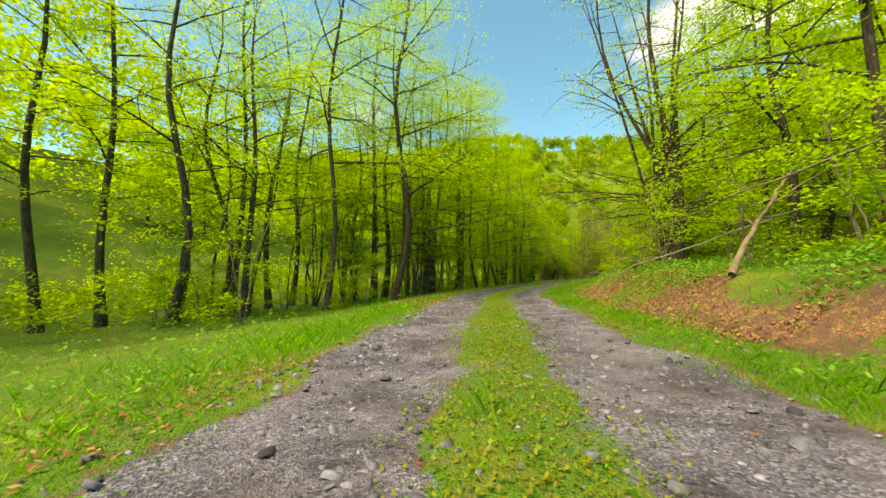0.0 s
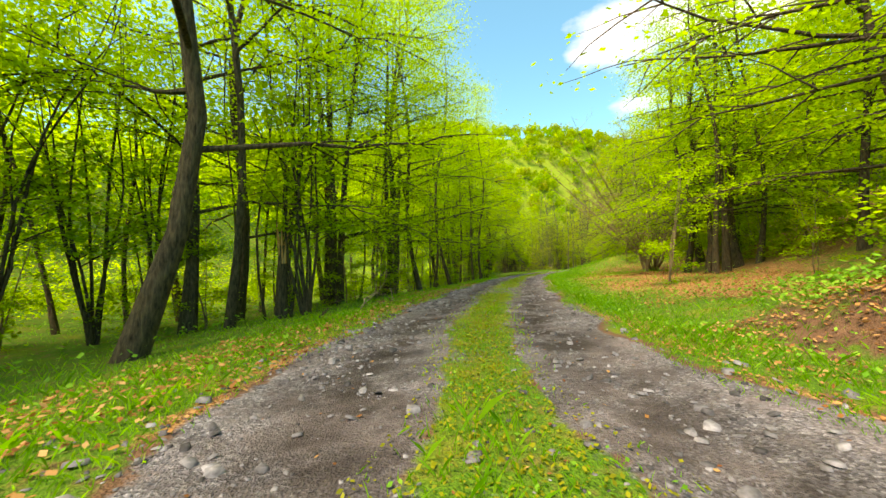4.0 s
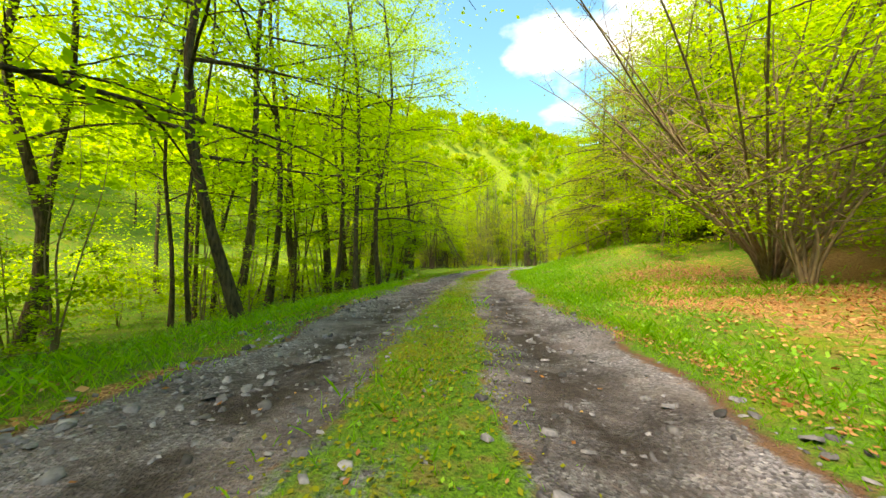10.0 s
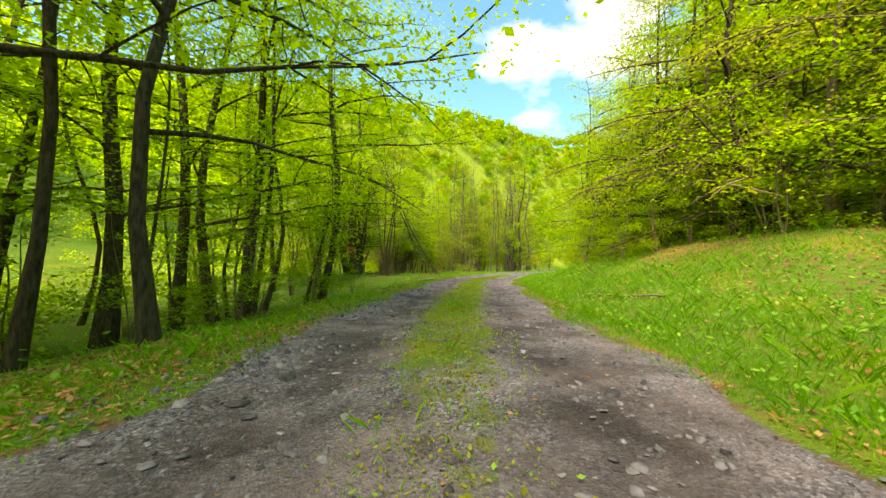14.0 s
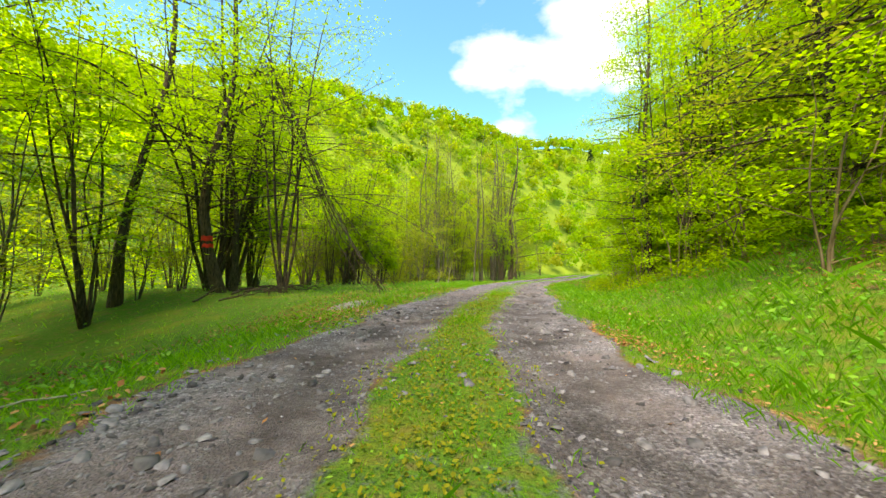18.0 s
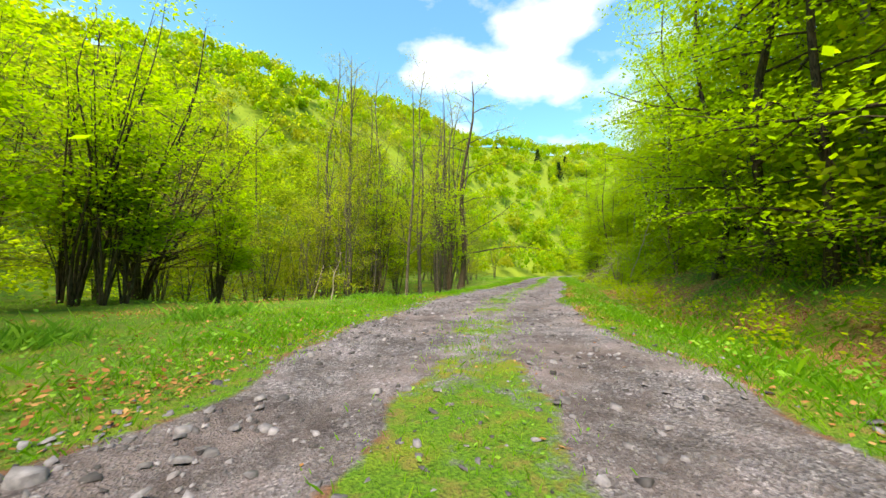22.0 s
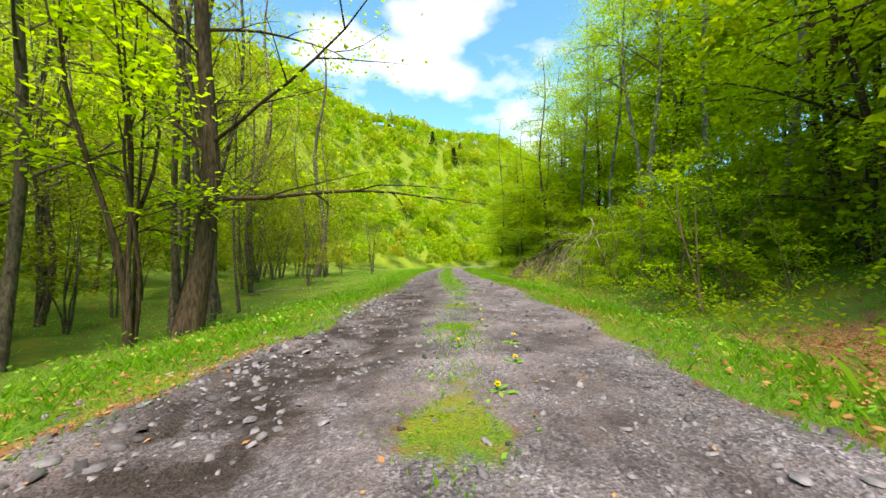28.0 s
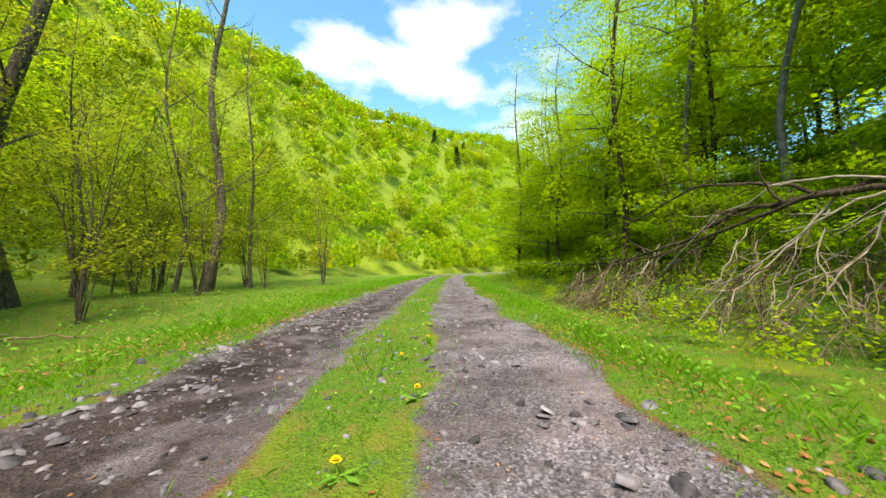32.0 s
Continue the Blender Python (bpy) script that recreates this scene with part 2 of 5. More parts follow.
def earth():
    """Ground: gravel, soil, turf, moss and leaf litter, laid out by the mesh's cover attribute (red gravel, green turf, blue litter)."""
    m, n, l, o = material("forest_ground")
    p = n.new("ShaderNodeBsdfPrincipled")
    p.inputs["Roughness"].default_value = 0.92
    p.inputs["Specular IOR Level"].default_value = 0.2
    cover = n.new("ShaderNodeAttribute")
    cover.attribute_name = "cover"
    sep = n.new("ShaderNodeSeparateColor")
    l.new(cover.outputs["Color"], sep.inputs[0])
    fine, mid, big = add_noise(n, l, 42, 5, 0.7), add_noise(n, l, 6, 5, 0.65), add_noise(n, l, 0.9, 4, 0.6)
    cells = n.new("ShaderNodeTexVoronoi")
    cells.inputs["Scale"].default_value = 75
    cells.inputs["Randomness"].default_value = 1
    c = n.new("ShaderNodeTexCoord")
    l.new(c.outputs["Object"], cells.inputs["Vector"])
    grey = n.new("ShaderNodeSeparateColor")
    l.new(cells.outputs["Color"], grey.inputs[0])
    chips = ramp(n, l, grey.outputs[0], (0.0, (0.045, 0.046, 0.056)), (0.5, (0.125, 0.127, 0.150)), (0.85, (0.205, 0.208, 0.240)), (1.0, (0.32, 0.325, 0.36)))
    dust = ramp(n, l, fine, (0.3, (0.058, 0.051, 0.055)), (0.7, (0.215, 0.193, 0.205)))
    gravel = blend(n, l, ramp(n, l, mid, (0.48, (0.05, 0.05, 0.05)), (0.66, (0.75, 0.75, 0.75))), chips, dust)
    gravel = blend(n, l, calc(n, l, "MULTIPLY", ramp(n, l, big, (0.42, (0, 0, 0)), (0.62, (1, 1, 1))), 0.7), gravel, (0.145, 0.123, 0.128))
    wet = ramp(n, l, fine, (0.35, (0.018, 0.015, 0.015)), (0.7, (0.066, 0.054, 0.052)))
    patch = ramp(n, l, add_noise(n, l, 2.2, 5, 0.62, (1, 1, 1)), (0.42, (0, 0, 0)), (0.6, (1, 1, 1)))
    dark = calc(n, l, "MULTIPLY", cover.outputs["Alpha"], calc(n, l, "ADD", patch, 0.4))
    gravel = blend(n, l, dark, gravel, wet)
    soil = ramp(n, l, mid, (0.3, (0.07, 0.036, 0.022)), (0.7, (0.20, 0.112, 0.07)))
    turf = ramp(n, l, fine, (0.28, (0.022, 0.07, 0.006)), (0.5, (0.07, 0.185, 0.012)), (0.75, (0.145, 0.28, 0.025)))
    turf = blend(n, l, ramp(n, l, mid, (0.5, (0, 0, 0)), (0.64, (0.7, 0.7, 0.7))), turf, (0.19, 0.145, 0.05))
    turf = blend(n, l, ramp(n, l, big, (0.5, (0, 0, 0)), (0.65, (0.5, 0.5, 0.5))), turf, (0.23, 0.235, 0.02))
    fallen = ramp(n, l, grey.outputs[1], (0.0, (0.12, 0.045, 0.02)), (0.5, (0.31, 0.15, 0.06)), (1.0, (0.52, 0.33, 0.15)))
    wob = calc(n, l, "ADD", calc(n, l, "MULTIPLY", mid, 0.75), calc(n, l, "MULTIPLY", fine, 0.25))

    def edge(channel):
        k = n.new("ShaderNodeMapRange")
        k.inputs["From Min"].default_value, k.inputs["From Max"].default_value = 0.42, 0.58
        a = n.new("ShaderNodeMath")
        a.operation = "SUBTRACT"
        l.new(sep.outputs[channel], a.inputs[0])
        l.new(wob, a.inputs[1])
        b = n.new("ShaderNodeMath")
        b.operation = "ADD"
        b.inputs[1].default_value = 0.5
        l.new(a.outputs[0], b.inputs[0])
        l.new(b.outputs[0], k.inputs[0])
        return k.outputs[0]

    c = blend(n, l, edge(2), soil, fallen)
    c = blend(n, l, edge(1), c, turf)
    broad = ramp(n, l, add_noise(n, l, 1.3, 5, 0.7, (1.0, 1.0, 1.0)), (0.38, (0.65, 0.62, 0.62)), (0.52, (1.2, 1.2, 1.22)), (0.66, (1.75, 1.7, 1.75)))
    gravel = blend(n, l, 1.0, gravel, broad, "MULTIPLY")
    c = blend(n, l, edge(0), c, gravel)
    l.new(c, p.inputs["Base Color"])
    h = calc(n, l, "ADD", calc(n, l, "MULTIPLY", cells.outputs["Distance"], 0.3), calc(n, l, "ADD", calc(n, l, "MULTIPLY", fine, 0.45), calc(n, l, "MULTIPLY", mid, 0.3)))
    bumped(n, l, p, h, 1.0, 0.05)
    l.new(p.outputs[0], o.inputs[0])
    return m


GROUND = earth()


# ---- the lie of the land: s runs along the track, u across it (right is positive) ----
TRACK = [(-2.31, -27.20), (-0.41, -6.80), (0.20, 0.00), (0.68, 4.76), (1.43, 9.72), (2.28, 14.82), (3.47, 18.50), (4.83, 22.44),
         (5.92, 25.16), (7.48, 28.97), (9.32, 33.46), (11.22, 37.33), (13.74, 42.50), (16.15, 46.55), (17.62, 49.19), (19.31, 51.68),
         (22.17, 55.08), (25.09, 58.55), (28.02, 61.61), (31.08, 64.26), (36.64, 68.25), (40.92, 71.40), (44.50, 74.10), (49.37, 78.20),
         (60.18, 86.70), (72.08, 95.20), (84.32, 101.32), (102.00, 106.76), (136.00, 112.88), (224.40, 121.04)]
PACE = 0.68   # metres in one unit of the cross-section


def smooth_line(points, gap=0.5):
    """The track's middle line as even steps along a Catmull-Rom curve."""
    p = np.array(points, float)
    p = np.vstack([2 * p[0] - p[1], p, 2 * p[-1] - p[-2]])
    out = []
    for a, b, c, d in zip(p, p[1:], p[2:], p[3:]):
        n = max(2, int(np.linalg.norm(c - b) / 0.25))
        t = np.linspace(0, 1, n, endpoint=False)[:, None]
        out.append(0.5 * (2 * b + (c - a) * t + (2 * a - 5 * b + 4 * c - d) * t**2 + (3 * b - a - 3 * c + d) * t**3))
    q = np.vstack(out + [p[-2:-1]])
    for _ in range(30):
        q[1:-1] = (q[:-2] + 2 * q[1:-1] + q[2:]) / 4
    length = np.r_[0, np.cumsum(np.linalg.norm(np.diff(q, axis=0), axis=1))]
    s = np.arange(0, length[-1], gap)
    return np.c_[np.interp(s, length, q[:, 0]), np.interp(s, length, q[:, 1])]


LINE = smooth_line(TRACK)
S_ZERO = 0.5 * int(np.argmin(np.hypot(LINE[:, 0] - 0.2, LINE[:, 1])))   # s = 0 where the walk begins
S_ALL = 0.5 * np.arange(len(LINE)) - S_ZERO
TANGENT = np.gradient(LINE, axis=0)
TANGENT /= np.linalg.norm(TANGENT, axis=1)[:, None]


def plan(s, u):
    """The place in the plan at s along the track and u across it."""
    s, u = np.broadcast_arrays(np.asarray(s, float), np.asarray(u, float))
    x, y = np.interp(s, S_ALL, LINE[:, 0]), np.interp(s, S_ALL, LINE[:, 1])
    tx, ty = np.interp(s, S_ALL, TANGENT[:, 0]), np.interp(s, S_ALL, TANGENT[:, 1])
    n = np.hypot(tx, ty)
    return x + u * ty / n, y - u * tx / n


def step(a, b, v):
    t = np.clip((v - a) / (b - a), 0, 1)
    return t * t * (3 - 2 * t)


def waves(x, y):
    """Gentle unevenness of the ground, about one unit high."""
    return (np.sin(0.9 * x + 1.3 * np.sin(0.37 * y)) * np.cos(0.8 * y + 0.6 * np.sin(0.53 * x)) + 0.5 * np.sin(2.3 * x - 1.1 * y + 2) * np.cos(1.9 * y + 0.7)) / 1.5


def height(s, u):
    """The ground's height."""
    s, u = np.broadcast_arrays(np.asarray(s, float) / PACE, np.asarray(u, float) / PACE)
    left, right = np.maximum(-u - 3.0, 0), np.maximum(u - 2.6, 0)
    glade = step(80, 87, s) * (1 - step(103, 113, s)) + 0.9 * step(136, 146, s)
    deep = 0.11 + 0.08 * step(38, 50, s)
    # the valley side falls away on the left, lies level in the glade, and climbs again beyond the stream
    fall = -deep * np.minimum(left, 9) - 0.02 * np.clip(left - 9, 0, 20) + 0.48 * np.maximum(left - 32, 0) + 0.25 * np.maximum(left - 60, 0)
    level = (-0.015 - 0.015 * step(120, 135, s)) * np.minimum(left, 16) - 0.05 * np.clip(left - 16, 0, 14) + 0.42 * np.maximum(left - 32, 0) + 0.25 * np.maximum(left - 60, 0)
    z = fall * (1 - glade) + level * glade
    # the bank on the right: cut steeply, then a leafy terrace, then high, then steep again
    cut = 1.1 * step(1.5, 3.2, right) + 0.10 * np.maximum(right - 3.2, 0) + 0.25 * np.maximum(right - 12, 0)
    terrace = -0.12 * step(0, 1, right) + 0.06 * np.maximum(right - 1.2, 0) + 0.30 * np.maximum(right - 10.5, 0)
    mound = -0.08 * step(0, 1, right) + 0.33 * np.clip(right - 1.0, 0, 7) + 0.06 * np.maximum(right - 8, 0) + 0.3 * np.maximum(right - 16, 0)
    steep = -0.30 * step(0.3, 2.5, right) + 1.1 * step(2.8, 8.5, right) + 0.45 * np.maximum(right - 8.0, 0)
    ditch = -0.38 * step(0.3, 2.5, right) + 1.6 * step(3.3, 7.2, right) + 0.6 * np.maximum(right - 6.8, 0)
    steep = ditch + (steep - ditch) * step(116, 125, s)
    a, b, c = step(17, 28, s), step(57, 68, s), step(84, 95, s)
    z = z + ((cut * (1 - a) + terrace * a) * (1 - b) + mound * b) * (1 - c) + steep * c
    off = step(2.2, 4.5, np.abs(u))
    x, y = plan(s * PACE, u * PACE)
    z = z + off * 0.07 * waves(x, y) + step(6, 14, np.abs(u)) * 0.25 * waves(0.23 * x, 0.23 * y)
    z = z + 0.16 * (1 - step(19, 25, s)) * step(3.6, 4.4, u) * (1 - step(6.5, 8.5, u)) * waves(3.3 * x, 3.7 * y + 1)
    # two wheel ruts and a low middle
    rut = np.exp(-(((np.abs(u) - 1.35) / 0.55) ** 2))
    z = z - 0.05 * rut * (1 - off) + 0.012 * waves(3.1 * x, 2.7 * y) * (1 - off)
    return z * PACE


def spot(s, u):
    x, y = plan(s, u)
    return float(x), float(y), float(height(s, u))


# ---- mesh building ----
rng = np.random.default_rng(7)


def mesh_of(name, verts, faces, mat, smooth=False):
    """A mesh from an array of places and an array of four-cornered (or three-cornered) faces."""
    verts, faces = np.asarray(verts, np.float32), np.asarray(faces, np.int32)
    me = bpy.data.meshes.new(name)
    k = faces.shape[1]
    me.vertices.add(len(verts))
    me.vertices.foreach_set("co", verts.ravel())
    me.loops.add(faces.size)
    me.loops.foreach_set("vertex_index", faces.ravel())
    me.polygons.add(len(faces))
    me.polygons.foreach_set("loop_start", np.arange(0, faces.size, k, dtype=np.int32))
    me.polygons.foreach_set("loop_total", np.full(len(faces), k, np.int32))
    if smooth:
        me.polygons.foreach_set("use_smooth", np.ones(len(faces), bool))
    me.update(calc_edges=True)
    me.materials.append(mat)
    return me


class Bag:
    """Gathers quads of many pieces for one mesh."""

    def __init__(self):
        self.v, self.f, self.n = [], [], 0

    def put(self, v, f):
        self.v.append(v)
        self.f.append(f + self.n)
        self.n += len(v)

    def mesh(self, name, mat, smooth=False):
        return mesh_of(name, np.vstack(self.v), np.vstack(self.f), mat, smooth)


def tube(path, radii, sides=6):
    """A tapering tube along a line: places and quads."""
    path, radii = np.asarray(path, float), np.asarray(radii, float)
    t = np.gradient(path, axis=0)
    t /= np.linalg.norm(t, axis=1)[:, None] + 1e-9
    ref = np.where(np.abs(t[:, 2:3]) > 0.9, np.array([[1.0, 0, 0]]), np.array([[0, 0, 1.0]]))
    a = np.cross(t, ref)
    a /= np.linalg.norm(a, axis=1)[:, None] + 1e-9
    b = np.cross(t, a)
    w = np.linspace(0, 2 * np.pi, sides, endpoint=False)
    v = path[:, None] + radii[:, None, None] * (np.cos(w)[None, :, None] * a[:, None] + np.sin(w)[None, :, None] * b[:, None])
    n = len(path)
    i, j = np.meshgrid(np.arange(n - 1), np.arange(sides), indexing="ij")
    f = np.stack([i * sides + j, i * sides + (j + 1) % sides, (i + 1) * sides + (j + 1) % sides, (i + 1) * sides + j], -1).reshape(-1, 4)
    return v.reshape(-1, 3), f


def leaf_quads(at, size, flat=0.5, shape=0.6, r=rng):
    """A pointed leaf at each place: four corners, slightly folded, lying more or less level (flat 0) or any way (flat 1)."""
    n = len(at)
    size = np.broadcast_to(size, n)
    w = r.uniform(0, 2 * np.pi, n)
    tilt = r.normal(0, flat, (n, 2))
    ahead = np.stack([np.cos(w), np.sin(w), tilt[:, 0]], -1)
    side = np.stack([-np.sin(w), np.cos(w), tilt[:, 1]], -1)
    ahead *= (size / np.linalg.norm(ahead, axis=1))[:, None]
    side *= (size * shape / 2 / np.linalg.norm(side, axis=1))[:, None]
    v = np.stack([at, at + 0.5 * ahead + side, at + ahead, at + 0.5 * ahead - side], 1).reshape(-1, 3)
    return v, np.arange(4 * n).reshape(-1, 4)


def thing(name, place, label, category, group="", kind=""):
    e = new(name)
    e.empty_display_size = 0.2
    e.location = place
    return tagged(e, label, category, group, kind)


def part(name, me, parent, label=""):
    ob = new(name, me)
    ob.parent = parent
    if label:
        ob["label"] = label
    return ob


# ---- the ground and the track ----
def strip(name, us, s0, s1, ds):
    """A sheet over s and u, its cover painted by what lies there."""
    ss = np.arange(s0, s1 + ds / 2, ds)
    S, U = np.meshgrid(ss, us, indexing="ij")
    x, y = plan(S, U)
    z = height(S, U)
    n, k = S.shape
    i, j = np.meshgrid(np.arange(n - 1), np.arange(k - 1), indexing="ij")
    f = np.stack([i * k + j, i * k + j + 1, (i + 1) * k + j + 1, (i + 1) * k + j], -1).reshape(-1, 4)
    me = mesh_of(name, np.stack([x, y, z], -1).reshape(-1, 3), f, GROUND, True)
    c = np.ones((S.size, 4), np.float32)
    c[:, :3] = cover(S.ravel(), U.ravel())
    c[:, 3] = damp(S.ravel(), U.ravel())
    at = me.color_attributes.new("cover", "FLOAT_COLOR", "POINT")
    at.data.foreach_set("color", c.ravel())
    return me


def middle_half(s):
    """Half the width of the grassy middle."""
    s = s / PACE
    return 0.64 + 0.07 * np.sin(0.21 * s) + 0.07 * np.sin(0.83 * s + 1) + 0.05 * np.sin(2.9 * s) + 0.04 * np.sin(5.3 * s + 2) - 0.10 * step(93, 99, s) * (1 - step(128, 134, s)) - 0.16 * step(114, 120, s) * (1 - step(128, 134, s))


def middle_grass(s):
    """How thickly the middle is grown: bare stretches between the tufts."""
    s = s / PACE
    thin = step(92, 98, s) * (1 - step(128, 134, s)) * (0.42 + 0.2 * np.sin(1.9 * s + 1) + 0.15 * np.sin(4.7 * s)) + 0.4 * np.exp(-(((s - 57) / 4) ** 2)) + 0.6 * np.exp(-(((s - 34.5) / 2.2) ** 2))
    return 1 - np.clip(thin, 0, 0.9)


def cover(s, u):
    half, grown = middle_half(s), middle_grass(s)
    s, u = s / PACE, u / PACE
    a = np.abs(u)
    wob = 0.18 * np.sin(0.9 * s + np.sign(u)) + 0.12 * np.sin(2.3 * s)
    mid = 1 - step(half - 0.2, half + 0.25, a)
    worn = 0.14 * step(12, 18, s) * (1 - step(44, 54, s))      # bare soil and leaves beside the wheel ruts
    track = 1 - step(2.0, 2.75, a + wob + 0.45 * worn)
    ragged = 0.5 + 0.5 * waves(1.7 * s, 2.6 * u + 5)
    gravel = np.clip(track * (1 - (0.50 + 0.36 * ragged) * mid * grown), 0, 1)
    verge = step(1.95, 2.7, a + wob - 0.3 * worn)
    wood = step(5.5, 9, a)
    glade = step(76, 84, s) * (1 - step(108, 116, s)) * (u < 0)
    turf = 0.8 * verge * (1 - 0.25 * wood * (1 - 0.6 * glade)) + 0.75 * mid
    leafy_bank = (u > 0) * (step(20, 30, s) * (1 - step(56, 64, s)) * step(4.2, 6.0, u) + 0.5 * (1 - step(18, 26, s)) * step(3.6, 4.4, u) * (1 - 0.8 * step(5.2, 6.5, u)) + 0.7 * step(88, 94, s) * (1 - step(120, 128, s)) * np.clip(0.5 + 0.9 * waves(0.6 * s, 0.9 * u), 0, 1) * step(3.6, 4.6, u) * (1 - step(9, 12, u)) + 0.4 * step(60, 70, s) * (1 - step(80, 90, s)) * step(4, 6, u))
    turf = turf * (1 - np.clip(leafy_bank, 0, 1) * np.clip(0.38 + 0.5 * waves(0.5 * s, 0.8 * u), 0.05, 0.9))
    raw = (1 - step(19, 25, s)) * step(3.8, 4.3, u) * (1 - step(4.7, 5.4, u + 0.5 * np.sin(1.1 * s))) * (u > 0)      # the bare cut of the earth bank
    turf = turf * (1 - raw * np.clip(0.6 + 0.8 * waves(1.3 * s, 1.9 * u), 0, 1))
    slope_litter = step(88, 94, s) * (1 - step(118, 126, s)) * step(4.4, 5.0, u) * (1 - step(6.8, 8, u))
    turf = turf * (1 - 0.9 * slope_litter * np.clip(0.55 + 0.9 * waves(0.7 * s, 0.9 * u), 0, 1))
    leafy_bank = leafy_bank + 0.6 * slope_litter
    edge_litter = (0.62 + 0.2 * worn) * np.exp(-(((a - 2.75 - wob) / 0.4) ** 2))
    litter = np.clip(0.4 * wood + leafy_bank + edge_litter, 0, 0.95)
    turf = turf * (1 - 0.35 * edge_litter)
    return np.stack([gravel, turf, litter], -1)


def damp(s, u):
    """Where the wheel ruts are dark damp soil rather than clean gravel."""
    rut = np.exp(-(((np.abs(u + 0.06 * np.sin(0.5 * s)) - 0.85) / 0.42) ** 2))
    along = 0.25 + 0.75 * step(6, 16, s) * (1 - 0.55 * step(32, 40, s)) * (1 - 0.75 * step(56, 66, s)) + 0.45 * step(74, 84, s) * (u < 0)
    mud = 0.95 * step(76, 81, s) * (1 - step(104, 112, s)) * np.exp(-(((u + 1.15) / 0.5) ** 2))
    return np.clip(rut * along + mud, 0, 1)


road_us = np.r_[np.linspace(-2.7, 2.6, 45)] * PACE
left_us = -np.r_[2.7, 2.85, 3.0, 3.2, 3.5, 3.9, 4.4, 5, 5.7, 6.5, 7.5, 8.7, 10, 12, 14.5, 17.5, 21, 26, 32, 40, 50, 62, 78][::-1] * PACE
right_us = np.r_[2.6, 2.75, 2.9, 3.1, 3.35, 3.6, 3.9, 4.2, 4.6, 5, 5.5, 6, 6.6, 7.3, 8.2, 9.5, 11, 13, 15.5, 19, 24, 30, 38, 48, 60, 75] * PACE
tagged(new("road", strip("road", road_us, -26, 222, 0.2)), "two-rut gravel forest track with a grassy middle", "road", kind="structure")
tagged(new("ground", strip("ground", left_us, -26, 222, 0.4)), "grassy verge falling to a leafy forest floor", "ground", kind="structure")
tagged(new("bank", strip("bank", right_us, -26, 222, 0.4)), "grassy ditch and leaf-strewn earth bank beside the track", "ground", kind="structure")


# ---- the wooded hill that closes the valley ----
def hill(x, y):
    x, y = x / PACE, y / PACE
    foot = 176 + 0.07 * x - 30 * step(240, 420, x)
    d = (y - foot) / 112
    rise = np.clip(d, 0, 1)
    rise = 0.55 * rise + 0.45 * rise * rise * (3 - 2 * rise)
    return PACE * (-2.5 + (101 + 0.045 * x + 5 * np.sin(0.021 * x) + 3 * np.sin(0.055 * x + 0.02 * y)) * rise - 0.25 * np.maximum(y - foot - 125, 0))


hx, hy = np.meshgrid(np.linspace(-180, 420, 101), np.linspace(82, 290, 41), indexing="ij")
k = hx.shape[1]
i, j = np.meshgrid(np.arange(hx.shape[0] - 1), np.arange(k - 1), indexing="ij")
hf = np.stack([i * k + j, (i + 1) * k + j, (i + 1) * k + j + 1, i * k + j + 1], -1).reshape(-1, 4)
FLOOR = solid("forest_floor", 0.6, (0.11, 0.175, 0.012), (0.18, 0.265, 0.02), 0.95, 0.3, 0.1)
tagged(new("hillside", mesh_of("hillside", np.stack([hx, hy, hill(hx, hy)], -1).reshape(-1, 3), hf, FLOOR, True)),
       "steep wooded hillside closing the valley", "hill", kind="structure")
ring = [(3000 * math.cos(t), 3000 * math.sin(t), -12) for t in np.linspace(0, 2 * np.pi, 49)[:-1]]
bm = bmesh.new()
bm.faces.new([bm.verts.new(v) for v in ring])
plain = bpy.data.meshes.new("plain")
bm.to_mesh(plain)
bm.free()
plain.materials.append(FLOOR)
tagged(new("backdrop_ground", plain), "low ground reaching to the horizon", "ground", kind="structure")


